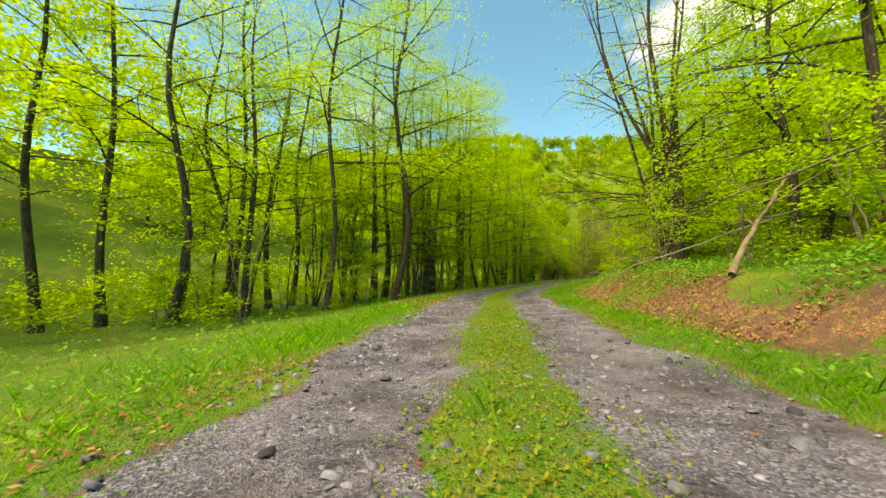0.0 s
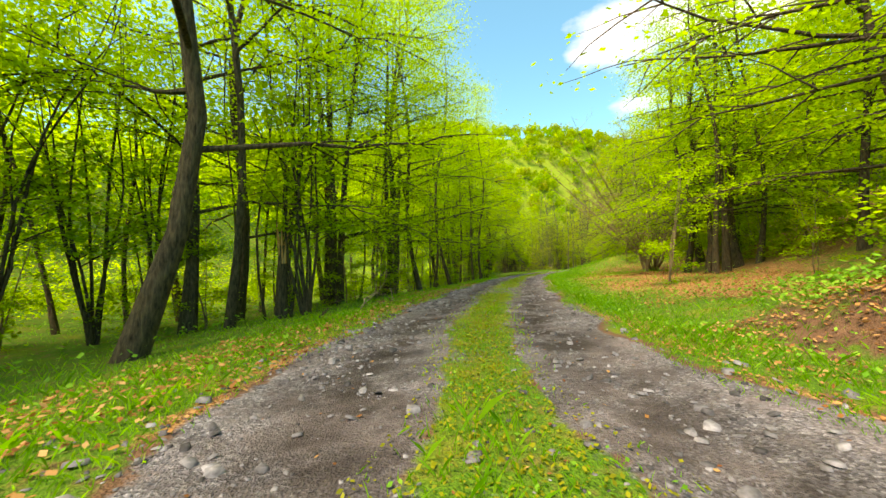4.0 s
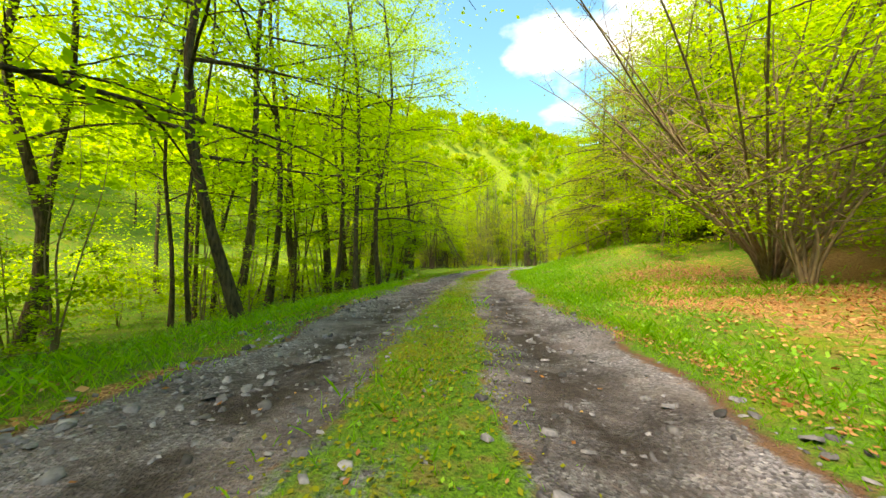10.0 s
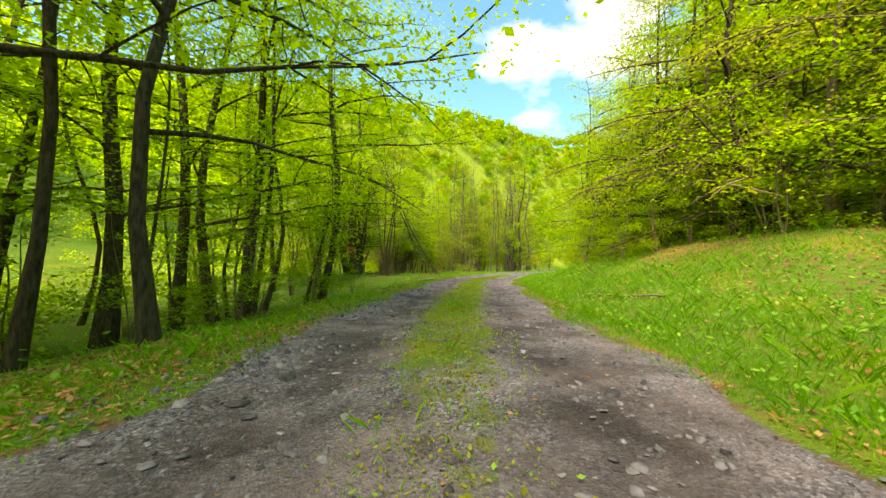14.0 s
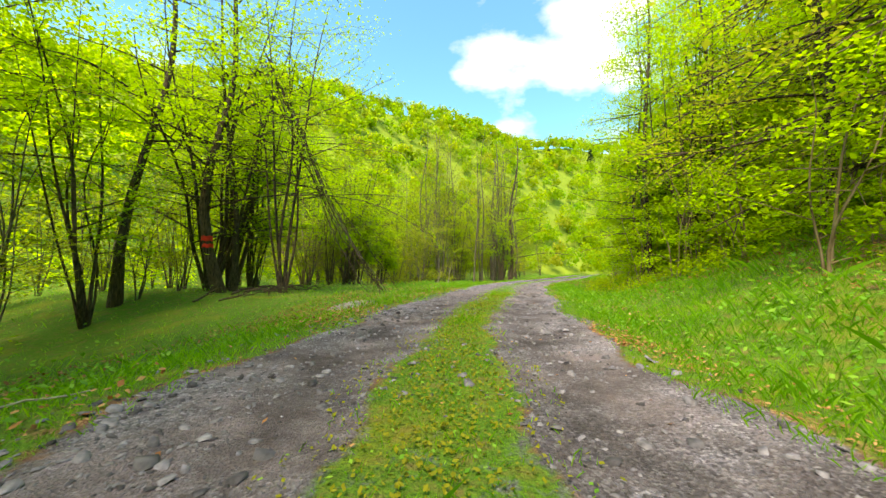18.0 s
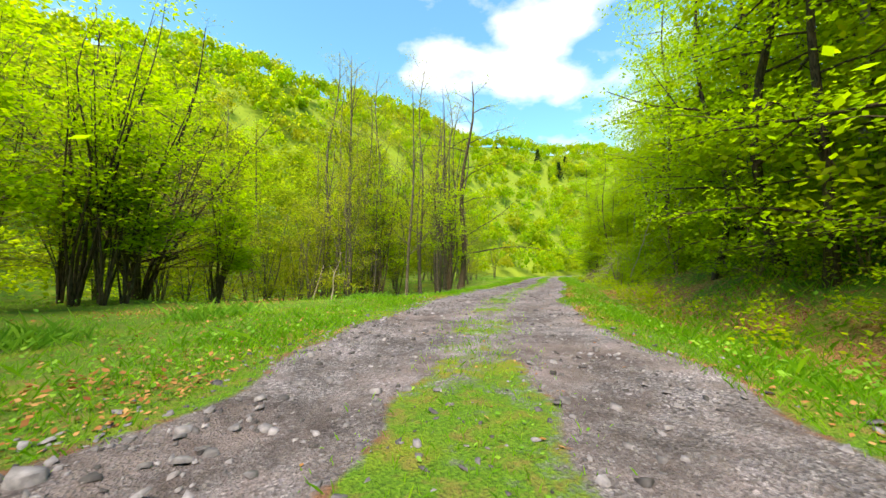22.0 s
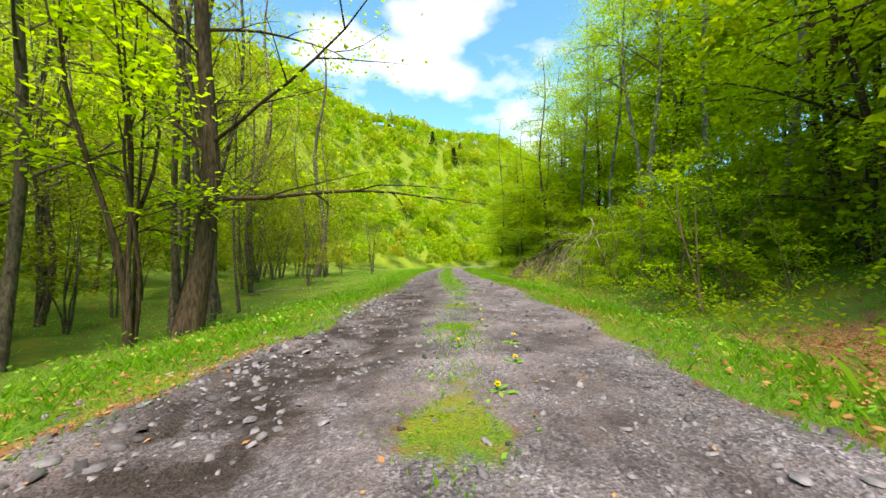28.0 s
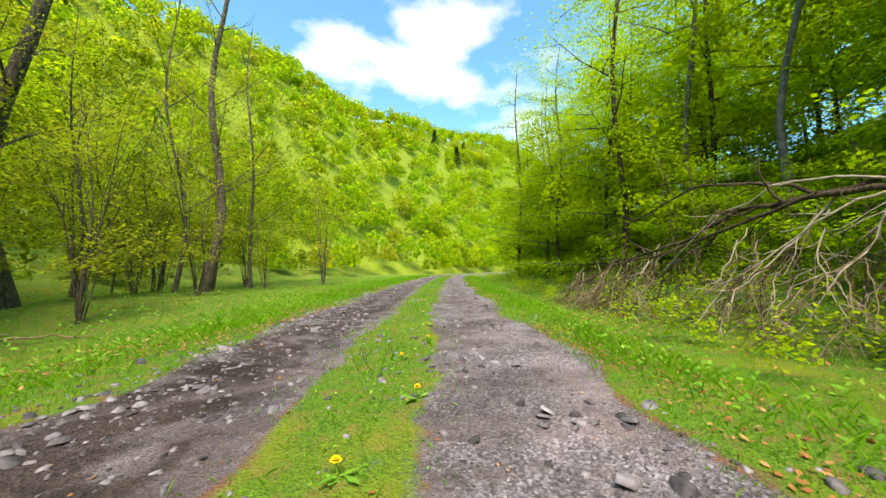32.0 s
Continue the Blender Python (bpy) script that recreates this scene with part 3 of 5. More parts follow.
def canopy(name, centres, radii, tints, quads, size, label, facing=False):
    """Far tree crowns: each a loose heap of leaf sprays with gaps."""
    n = len(centres)
    r = np.random.default_rng(11)
    d = r.normal(size=(n, quads, 3))
    d /= np.linalg.norm(d, axis=2)[..., None]
    d[..., 2] = np.abs(d[..., 2]) * 1.25 - 0.35
    lump = 0.72 + 0.28 * np.sin(5 * d[..., 0] + np.arange(n)[:, None]) * np.cos(4 * d[..., 1]) + r.uniform(-0.2, 0.15, (n, quads))
    at = centres[:, None] + d * lump[..., None] * radii[:, None, None] * np.array([1, 1, 1.15])
    if facing:
        n1 = d.reshape(-1, 3) + r.normal(0, 0.45, (n * quads, 3))
        n1 /= np.linalg.norm(n1, axis=1)[:, None]
        a = np.cross(n1, r.normal(size=(n * quads, 3)))
        a /= np.linalg.norm(a, axis=1)[:, None]
        b = np.cross(n1, a)
        z = (size * r.uniform(0.6, 1.3, n * quads))[:, None]
        p = at.reshape(-1, 3)
        v = np.stack([p - a * z * 0.5, p + b * z * 0.4, p + a * z * 0.5, p - b * z * 0.4], 1).reshape(-1, 3)
        f = np.arange(len(v)).reshape(-1, 4)
    else:
        v, f = leaf_quads(at.reshape(-1, 3), (size * r.uniform(0.6, 1.3, n * quads)), 0.55, 0.75, r)
    me = mesh_of(name, v, f, CANOPY)
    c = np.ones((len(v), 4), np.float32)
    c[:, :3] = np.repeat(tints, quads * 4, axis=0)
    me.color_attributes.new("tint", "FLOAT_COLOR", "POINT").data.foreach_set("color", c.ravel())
    return tagged(new(name, me), label, "trees", kind="stuff")


count = 1900
cx, cy = rng.uniform(-90, 330, count), rng.uniform(0, 1, count)
cy = 117 + 0.07 * cx - 19 * step(163, 285, cx) + cy * 88
tint = np.ones((count, 3)) * rng.uniform(0.9, 1.08, (count, 1))
brown = rng.uniform(size=count) < 0.14
tint[brown] *= np.array([1.05, 0.86, 1.8])
tint[:, 0] *= rng.uniform(0.85, 1.2, count)
cr = rng.uniform(2.2, 4.0, count)
canopy("hill_forest", np.stack([cx, cy, hill(cx, cy) + cr * 1.3], -1), cr, tint, 120, 0.95, "fresh green spring forest covering the far hill", True)


# ---- trees ----
def bent(start, way, length, n, droop, r, wobble=0.08):
    """A limb's line: it sets off along way, wanders and droops or lifts."""
    way = np.array(way, float) / np.linalg.norm(way)
    pts = [np.array(start, float)]
    for k in range(n):
        way = way + r.normal(0, wobble, 3) + np.array([0, 0, droop / n])
        way /= np.linalg.norm(way)
        pts.append(pts[-1] + way * length / n)
    return np.array(pts)


def grow(r, tall, girth, lean=(0, 0), first=0.3, limbs=14, reach=0.3, leaves=2500, leaf=0.12, twigs=5, rise=0.5, stems=1, spread=0.0, flat=0.45, droop=-0.25, sides=8, sparse=0.0):
    """The lines of a tree and its leaves: trunk bags, limb bags and leaf places, all from its foot."""
    trunks, boughs, spots, weights = [], [], [], []
    for st in range(stems):
        h = tall * (1 if st == 0 else r.uniform(0.7, 1.0))
        g = girth * (1 if st == 0 else r.uniform(0.5, 0.95))
        w = r.uniform(0, 2 * np.pi) if st or spread else 0
        out = np.array([math.cos(w), math.sin(w)]) * (spread * r.uniform(0.4, 1.1) if stems > 1 else 0)
        t = np.linspace(0, 1, 11)
        bow = r.normal(0, 0.012 * h, (2, 3))
        px = np.array(lean)[0] * t + out[0] * h * t ** 1.15 + sum(bow[0, k] * np.sin(np.pi * (k + 1) * t) for k in range(3))
        py = np.array(lean)[1] * t + out[1] * h * t ** 1.15 + sum(bow[1, k] * np.sin(np.pi * (k + 1) * t) for k in range(3))
        foot = out * girth * 2.0 / max(spread, 0.15) * 0.5
        path = np.stack([px + foot[0], py + foot[1], h * t * (1 - 0.15 * np.hypot(*out)) - 0.25 * (t == 0)], -1)
        rad = g * ((1 - 0.93 * t) ** 0.75) * (1 + 0.5 * np.exp(-t * 26))
        b = Bag()
        b.put(*tube(path, rad, sides if g > 0.05 else 5))
        trunks.append(b)
        per = max(3, int(limbs / stems ** 0.5))
        for k in range(per):
            f = first + (0.97 - first) * (k + r.uniform(0, 0.9)) / per
            base = np.array([np.interp(f, t, path[:, c]) for c in range(3)])
            az = k * 2.4 + r.uniform(-0.5, 0.5)
            up = rise * (0.55 + 0.9 * f) + r.normal(0, 0.12)
            length = tall * reach * (1.15 - 0.75 * f) * r.uniform(0.7, 1.2)
            line = bent(base, (math.cos(az), math.sin(az), up), length, 6, droop, r)
            r0 = min(np.interp(f, t, rad) * 0.6, 0.009 * length + 0.008)
            b = Bag()
            b.put(*tube(line, r0 * np.linspace(1, 0.22, 7), 5))
            fine = [line[3:]]
            for q in range(twigs):
                i = 1 + (q * 5) // max(twigs, 1) + (r.uniform() < 0.4)
                i = min(i, 5)
                d = line[i + 1 if i < 6 else 6] - line[i]
                d = d / (np.linalg.norm(d) + 1e-9)
                sidew = np.array([-d[1], d[0], 0]) * (1 if q % 2 else -1)
                tw = bent(line[i], d * 0.7 + sidew * r.uniform(0.5, 1.0) + (0, 0, r.normal(0.0, 0.15)), length * r.uniform(0.28, 0.5), 4, droop * 0.6, r, 0.12)
                b.put(*tube(tw, r0 * 0.42 * np.linspace(1, 0.25, 5), 3))
                fine.append(tw)
            boughs.append(b)
            if r.uniform() >= sparse:
                for p in fine:
                    spots.append(p)
                    weights.append(np.linalg.norm(p[-1] - p[0]))
    if spots and leaves:
        pick = r.choice(len(spots), leaves, p=np.array(weights) / np.sum(weights))
        n = np.array([len(p) for p in spots])[pick]
        at = r.uniform(0.05, 1.0, leaves) ** 0.8 * (n - 1)
        i = np.minimum(at.astype(int), n - 2)
        start = np.array([spots[p][q] for p, q in zip(pick, i)])
        stop = np.array([spots[p][q + 1] for p, q in zip(pick, i)])
        at = start + (at - i)[:, None] * (stop - start)
        wide = tall * 0.018 + 0.10
        at = at + r.normal(0, 1, (leaves, 3)) * np.array([wide, wide, wide * 0.33])
        leafage = leaf_quads(at, leaf * r.uniform(0.6, 1.25, leaves), flat, 0.62, r)
    else:
        leafage = None
    return trunks, boughs, leafage


def plant(name, place, label, group, seed, bark, leaf_mat, turn=0.0, whole=False, **how):
    """A tree as a thing: trunk or stems, limbs, crown."""
    r = np.random.default_rng(seed)
    trunks, boughs, leafage = grow(r, **how)
    e = thing(name, place, label, "shrub" if "shrub" in name or "hazel" in name else "tree", group)
    e.rotation_euler = (0, 0, turn)
    for b in trunks:
        part("stem" if len(trunks) > 1 else "trunk", b.mesh("stem", bark, True), e)
    if whole:
        one = Bag()
        for b in boughs:
            one.put(np.vstack(b.v), np.vstack(b.f))
        tagged(part("branchwork", one.mesh("branchwork", bark), e), kind="stuff")
    else:
        k = 1
        for i in range(0, len(boughs), k):
            one = Bag()
            for b in boughs[i:i + k]:
                one.put(np.vstack(b.v), np.vstack(b.f))
            part("limb", one.mesh("limb", bark), e)
    if leafage:
        part("crown", mesh_of("crown", *leafage, leaf_mat), e)
    return e


TREE_SEED = [100]


def tree(s, u, girth, tall=15.0, kind="beech", lean=(0, 0)):
    """One tree by the track; lean is in metres at its top, along and across the track."""
    TREE_SEED[0] += 1
    seed = TREE_SEED[0]
    x, y, z = spot(s, u)
    tx, ty = (float(np.interp(s, S_ALL, TANGENT[:, c])) for c in (0, 1))
    tip = (lean[0] * tx + lean[1] * ty, lean[0] * ty - lean[1] * tx)
    if kind == "beech":
        return plant("beech_tree", (x, y, z), "dark-barked tree with layered sprays of fresh green leaves", "trees along the track", seed, BARK, LEAF,
                     tall=tall * 1.12, girth=girth, lean=tip, first=0.15, limbs=18, reach=0.29, leaves=9000, leaf=0.105, rise=0.35)
    if kind == "airy beech":
        return plant("beech_tree", (x, y, z), "dark-barked tree with open sprays of fresh green leaves", "trees along the track", seed, BARK, LEAF,
                     tall=tall, girth=girth * 0.8, lean=tip, first=0.3, limbs=16, reach=0.29, leaves=4500, leaf=0.10, rise=0.4)
    if kind == "tall beech":
        return plant("beech_tree", (x, y, z), "tall beech whose fresh green crown leans over the track", "trees along the track", seed, BARK, LEAF,
                     tall=tall, girth=girth, lean=tip, first=0.34, limbs=18, reach=0.34, leaves=15000, leaf=0.09, rise=0.35)
    if kind == "pole":
        return plant("young_tree", (x, y, z), "slim straight young tree with thin leafy branches", "trees along the track", seed, BARK, LEAF,
                     tall=tall, girth=girth, lean=tip, first=0.25, limbs=9, reach=0.2, leaves=1000, leaf=0.15, rise=0.6, twigs=3, sides=6)
    if kind == "clump":
        return plant("multi_stemmed_tree", (x, y, z), "cluster of thin stems rising from one stool, lightly leaved", "trees along the track", seed, BARK, LEAF,
                     tall=tall, girth=girth, lean=tip, first=0.25, limbs=18, reach=0.2, leaves=2800, leaf=0.14, rise=0.7, stems=7, spread=0.16, twigs=4)
    if kind == "alder":
        return plant("alder_tree", (x, y, z), "tall grey-barked tree with bare upper twigs and few leaves", "trees along the track", seed, BARK_GREY, LEAF_OLIVE,
                     tall=tall, girth=girth, lean=tip, first=0.2, limbs=15, reach=0.2, leaves=2000, leaf=0.09, rise=0.9, droop=0.2, sparse=0.35)
    if kind == "alders":
        return plant("alder_clump", (x, y, z), "group of tall bare alder stems from one root", "trees along the track", seed, BARK_GREY, LEAF_OLIVE,
                     tall=tall, girth=girth, lean=tip, first=0.3, limbs=16, reach=0.14, leaves=1100, leaf=0.12, rise=0.9, droop=0.2, stems=6, spread=0.07, sparse=0.3)


tree(8.9, -13.7, 0.17, 12.3, "airy beech", (-1.3, 0.6))
tree(9.9, -10.2, 0.17, 14.3, "airy beech", (-0.2, 0.2))
tree(10.2, -13.0, 0.17, 13.9, "airy beech", (-0.1, -0.2))
tree(12.0, -9.2, 0.16, 12.4, "airy beech", (0.1, 0.1))
tree(12.4, -10.7, 0.13, 13.7, "airy beech", (-0.3, -0.3))
tree(13.5, -11.2, 0.17, 15.9, "airy beech", (0.2, 0.2))
tree(14.8, -10.8, 0.18, 14.8, "airy beech", (-0.1, 0.3))
tree(15.2, -4.9, 0.15, 16.0, "beech", (0.3, -0.0))
tree(16.1, -9.7, 0.05, 9.5, "clump", (0.3, 1.5))
tree(16.1, -11.1, 0.17, 15.1, "airy beech", (-0.1, 0.9))
tree(17.5, -9.1, 0.05, 8.2, "clump", (-0.5, 0.1))
tree(19.0, -8.1, 0.17, 15.8, "beech", (0.3, 0.4))
tree(19.4, -9.6, 0.05, 8.0, "clump", (-1.4, 0.9))
tree(20.0, -5.2, 0.05, 7.8, "clump", (-0.8, 0.5))
tree(21.4, -10.8, 0.17, 14.8, "airy beech", (-0.2, -0.3))
tree(21.5, -8.8, 0.17, 15.1, "beech", (-0.0, 1.1))
tree(22.4, -7.5, 0.11, 15.5, "beech", (0.1, 1.0))
tree(23.8, -6.7, 0.18, 12.5, "beech", (-0.5, 0.7))
tree(24.0, -11.1, 0.17, 15.6, "airy beech", (-0.1, -0.2))
tree(24.4, -7.3, 0.16, 13.6, "beech", (-1.2, 0.7))
tree(27.2, -5.6, 0.13, 12.7, "beech", (-0.8, 0.3))
tree(27.8, -9.6, 0.17, 14.3, "airy beech", (0.4, -0.9))
tree(28.1, -5.9, 0.17, 15.5, "beech", (0.4, 1.0))
tree(28.4, -4.5, 0.11, 14.5, "beech", (-0.5, -1.0))
tree(33.9, -4.2, 0.10, 15.2, "beech", (0.2, -0.1))
tree(34.3, -9.7, 0.17, 13.5, "airy beech", (-0.6, 0.5))
tree(35.0, 10.3, 0.17, 12.8, "beech", (0.7, 0.3))
tree(35.2, -10.4, 0.15, 13.1, "airy beech", (-0.9, 1.3))
tree(35.6, -14.7, 0.17, 16.0, "airy beech", (0.4, 1.0))
tree(38.0, -9.1, 0.09, 14.2, "airy beech", (-0.3, -0.2))
tree(40.0, -4.2, 0.09, 14.8, "beech", (0.7, -0.6))
tree(42.3, -4.0, 0.10, 14.7, "beech", (-0.2, 0.4))
tree(43.5, -8.4, 0.17, 14.2, "beech", (-0.6, -0.7))
tree(44.2, -9.6, 0.14, 9.8, "pole", (0.6, 0.8))
tree(44.6, -15.9, 0.17, 15.2, "airy beech", (-0.2, 0.5))
tree(45.0, -7.9, 0.20, 14.1, "beech", (0.4, -0.2))
tree(45.3, -16.6, 0.17, 13.5, "airy beech", (-0.1, 0.6))
tree(45.3, -12.9, 0.17, 13.6, "airy beech", (1.3, 1.2))
tree(46.0, -15.4, 0.17, 13.9, "airy beech", (-1.0, 0.1))
tree(46.2, -20.4, 0.17, 15.8, "airy beech", (0.3, -1.1))
tree(47.2, -8.5, 0.16, 15.9, "beech", (0.5, -0.5))
tree(48.9, -8.6, 0.16, 15.3, "beech", (-0.4, 0.3))
tree(52.0, -9.9, 0.17, 13.9, "airy beech", (1.0, 0.2))
tree(54.0, -11.5, 0.17, 14.3, "airy beech", (0.1, 1.4))
tree(54.9, -12.4, 0.17, 14.3, "airy beech", (0.7, -0.3))
tree(55.3, -13.3, 0.17, 13.5, "airy beech", (-0.4, 1.2))
tree(56.0, -12.4, 0.17, 12.6, "airy beech", (-0.2, 0.0))
tree(56.5, -9.8, 0.05, 8.9, "clump", (-0.4, -0.3))
tree(57.6, -10.7, 0.17, 15.8, "airy beech", (1.2, 0.2))
tree(60.9, -9.7, 0.13, 13.1, "airy beech", (-0.6, -0.5))
tree(61.5, -10.3, 0.09, 8.6, "clump", (0.4, 0.3))
tree(62.7, -10.6, 0.05, 8.3, "clump", (0.1, 0.4))
tree(63.6, 6.2, 0.06, 9.8, "clump", (-0.1, 0.0))
tree(64.8, 7.3, 0.06, 9.5, "clump", (-0.4, 0.0))
tree(68.9, -10.6, 0.05, 8.6, "clump", (-0.1, 0.8))
tree(76.6, -27.2, 0.05, 8.3, "clump", (0.8, -1.0))
tree(77.5, 8.1, 0.22, 14.7, "beech", (-0.2, 0.4))
tree(80.9, -12.2, 0.12, 15.9, "alder", (0.5, 0.9))
tree(81.1, -8.9, 0.05, 9.2, "clump", (0.8, 0.1))
tree(81.1, -10.9, 0.12, 15.1, "alder", (0.4, -0.0))
tree(81.2, -14.0, 0.12, 16.7, "alder", (0.5, 1.6))
tree(81.7, -7.4, 0.10, 12.8, "alder", (-0.2, 0.4))
tree(83.7, -7.3, 0.10, 15.8, "alder", (-0.3, 0.5))
tree(84.0, -11.0, 0.10, 16.7, "alder", (0.8, -0.1))
tree(84.2, -5.5, 0.05, 8.7, "clump", (-0.3, -0.3))
tree(84.2, -24.7, 0.12, 15.8, "alder", (-0.6, 0.4))
tree(85.2, -12.7, 0.12, 14.9, "alder", (0.1, 0.7))
tree(85.3, -14.8, 0.12, 16.6, "alder", (0.1, 0.4))
tree(86.5, -6.4, 0.09, 14.5, "alders", (-0.8, 0.8))
tree(87.6, -7.4, 0.10, 13.1, "alder", (0.3, 0.3))
tree(88.0, -13.0, 0.10, 17.1, "alder", (-0.0, -0.2))
tree(89.5, -7.5, 0.10, 16.8, "alder", (-0.3, 0.2))
tree(89.5, -19.5, 0.12, 14.5, "alder", (-0.1, 0.2))
tree(89.6, -14.2, 0.12, 14.9, "alder", (-0.1, -1.0))
tree(91.0, -14.0, 0.09, 12.8, "alders", (-0.6, 1.0))
tree(91.0, -8.3, 0.13, 14.7, "alder", (-1.0, 0.4))
tree(92.4, -8.8, 0.12, 16.7, "alder", (-0.5, 0.6))
tree(92.9, -10.6, 0.12, 13.5, "alder", (-0.9, 0.1))
tree(94.0, -17.0, 0.09, 16.7, "alders", (0.1, -0.4))
tree(96.0, -9.5, 0.09, 14.6, "alder", (0.4, -0.4))
tree(98.6, -10.7, 0.23, 16.8, "alder", (0.2, 0.5))
tree(103.2, -9.9, 0.07, 14.3, "alder", (0.1, -0.3))
tree(103.9, -9.2, 0.20, 16.9, "alder", (-0.0, 0.4))
tree(108.6, -10.0, 0.11, 14.5, "alder", (0.0, -0.3))
tree(113.7, -18.2, 0.12, 14.7, "alder", (0.1, 0.6))
# the leafy row that overhangs the track before the glade
for s, u in ((13.0, -6.6), (18.5, -6.4), (23.5, -6.2), (27.5, -6.1), (31.0, -7.0), (36.5, -6.4), (39.5, -7.4), (42.3, -6.0), (47.5, -6.6), (49.8, -7.8), (51.8, -6.2)):
    tree(s, u, rng.uniform(0.09, 0.14), rng.uniform(16, 19), "tall beech", (rng.normal(0, 0.5), 1.0))
# slim stems between the larger trees
for k in range(34):
    s = rng.uniform(9, 51)
    tree(s, -rng.uniform(5.2, 12.5), rng.uniform(0.03, 0.075), rng.uniform(8, 13), "pole", (rng.normal(0, 0.8), rng.normal(0.3, 0.8)))
for k in range(16):
    tree(rng.uniform(78, 112), -rng.uniform(7.0, 14), rng.uniform(0.03, 0.07), rng.uniform(9, 14), "alder", (rng.normal(0, 0.6), rng.normal(0, 0.6)))
for k in range(7):
    tree(rng.uniform(64, 76), -rng.uniform(9.5, 13), 0.035, rng.uniform(5, 8), "clump", (0, 0.4))
# the trees with a look of their own
x, y, z = spot(15.1, 6.4)
plant("ivy_clad_tree", (x, y, z), "stout many-stemmed tree with mossy ivy-clad trunks on the bank", "trees on the bank", 21, BARK, LEAF,
      tall=14, girth=0.13, lean=(-0.9, 0.5), first=0.1, limbs=30, reach=0.28, leaves=6500, leaf=0.11, rise=0.4, stems=8, spread=0.13)
for s, u, g in ((28.3, 8.8, 0.13), (27.3, 8.0, 0.10), (28.8, 9.5, 0.15), (29.5, 8.6, 0.11), (28.0, 9.8, 0.10), (32.2, 8.7, 0.14)):
    x, y, z = spot(s, u)
    plant("hornbeam_tree", (x, y, z), "close-standing tree with drooping bright green foliage above fallen leaves", "trees on the bank", int(s * 10), BARK, LEAF_DEEP,
          tall=13, girth=g, first=0.16, limbs=22, reach=0.33, leaves=10500, leaf=0.095, rise=0.2, droop=-0.5)
for k, (s, u, tall) in enumerate(((46.0, 11.0, 13), (47.5, 8.8, 12), (50.0, 8.2, 13), (52.5, 8.9, 12), (55.0, 8.0, 12), (49.0, 11.5, 14), (57.5, 8.6, 12), (53.0, 12, 14), (60.5, 8.0, 11))):
    plant("hornbeam_tree", spot(s, u), "broad tree whose drooping twiggy branches sweep down to the grassy bank", "trees on the bank", 700 + k, BARK_HAZEL if k % 2 else BARK, LEAF_OLIVE if k % 3 else LEAF_DEEP,
          tall=tall, girth=0.12, first=0.05, limbs=34, reach=0.38, leaves=10500, leaf=0.10, rise=0.3, droop=-0.6, twigs=6)
for k, (s, u) in enumerate(((21.5, 9.6), (24.0, 10.5), (18.5, 10.5), (12.0, 8.6), (9.0, 8.5))):
    plant("hornbeam_tree", spot(s, u), "close-standing tree with drooping bright green foliage above fallen leaves", "trees on the bank", 720 + k, BARK, LEAF_DEEP,
          tall=14, girth=0.12, first=0.12, limbs=24, reach=0.32, leaves=9500, leaf=0.11, rise=0.3, droop=-0.4)
x, y, z = spot(38.4, 8.5)
plant("hazel_bush", (x, y, z), "large spreading hazel with many bare arching stems and olive buds", "bushes on the bank", 5, BARK_HAZEL, LEAF_OLIVE,
      tall=10.0, girth=0.06, lean=(-1.2, -0.6), first=0.25, limbs=74, reach=0.24, leaves=3000, leaf=0.08, rise=0.6, stems=26, spread=0.8, twigs=6, droop=0.05)
x, y, z = spot(35.9, 7.6)
plant("hazel_bush", (x, y, z), "smaller hazel with arching stems on a leafy terrace", "bushes on the bank", 6, BARK_HAZEL, LEAF_OLIVE,
      tall=5.5, girth=0.05, first=0.2, limbs=36, reach=0.25, leaves=2600, leaf=0.1, rise=0.6, stems=12, spread=0.45)
x, y, z = spot(59.9, -9.3)
marked = plant("marked_tree", (x, y, z), "dark trunk with a red painted forestry mark", "trees along the track", 8, BARK, LEAF,
               tall=14, girth=0.17, lean=(0.3, 0.2), first=0.18, limbs=18, reach=0.3, leaves=4000, leaf=0.15, rise=0.35)
plant("multi_stemmed_tree", spot(60.5, -7.3), "several mossy stems with a wide spreading leafy crown by the glade", "trees along the track", 10, BARK, LEAF_DEEP,
      tall=10.5, girth=0.06, first=0.35, limbs=34, reach=0.48, leaves=9500, leaf=0.095, rise=0.3, stems=5, spread=0.22, droop=-0.4, whole=True)
x, y, z = spot(60.8, -10.6)
plant("multi_stemmed_tree", (x, y, z), "dark leaning stems from one stool beside the marked tree", "trees along the track", 9, BARK, LEAF,
      tall=11, girth=0.08, first=0.2, limbs=34, reach=0.3, leaves=6500, leaf=0.13, rise=0.5, stems=11, spread=0.42)
x, y, z = spot(84.7, -4.95)
plant("mossy_tree", (x, y, z), "stout mossy tree with long dark limbs beside the track", "trees along the track", 12, BARK, LEAF,
      tall=14, girth=0.19, lean=(0.5, -0.7), first=0.15, limbs=16, reach=0.36, leaves=4200, leaf=0.095, rise=0.45)


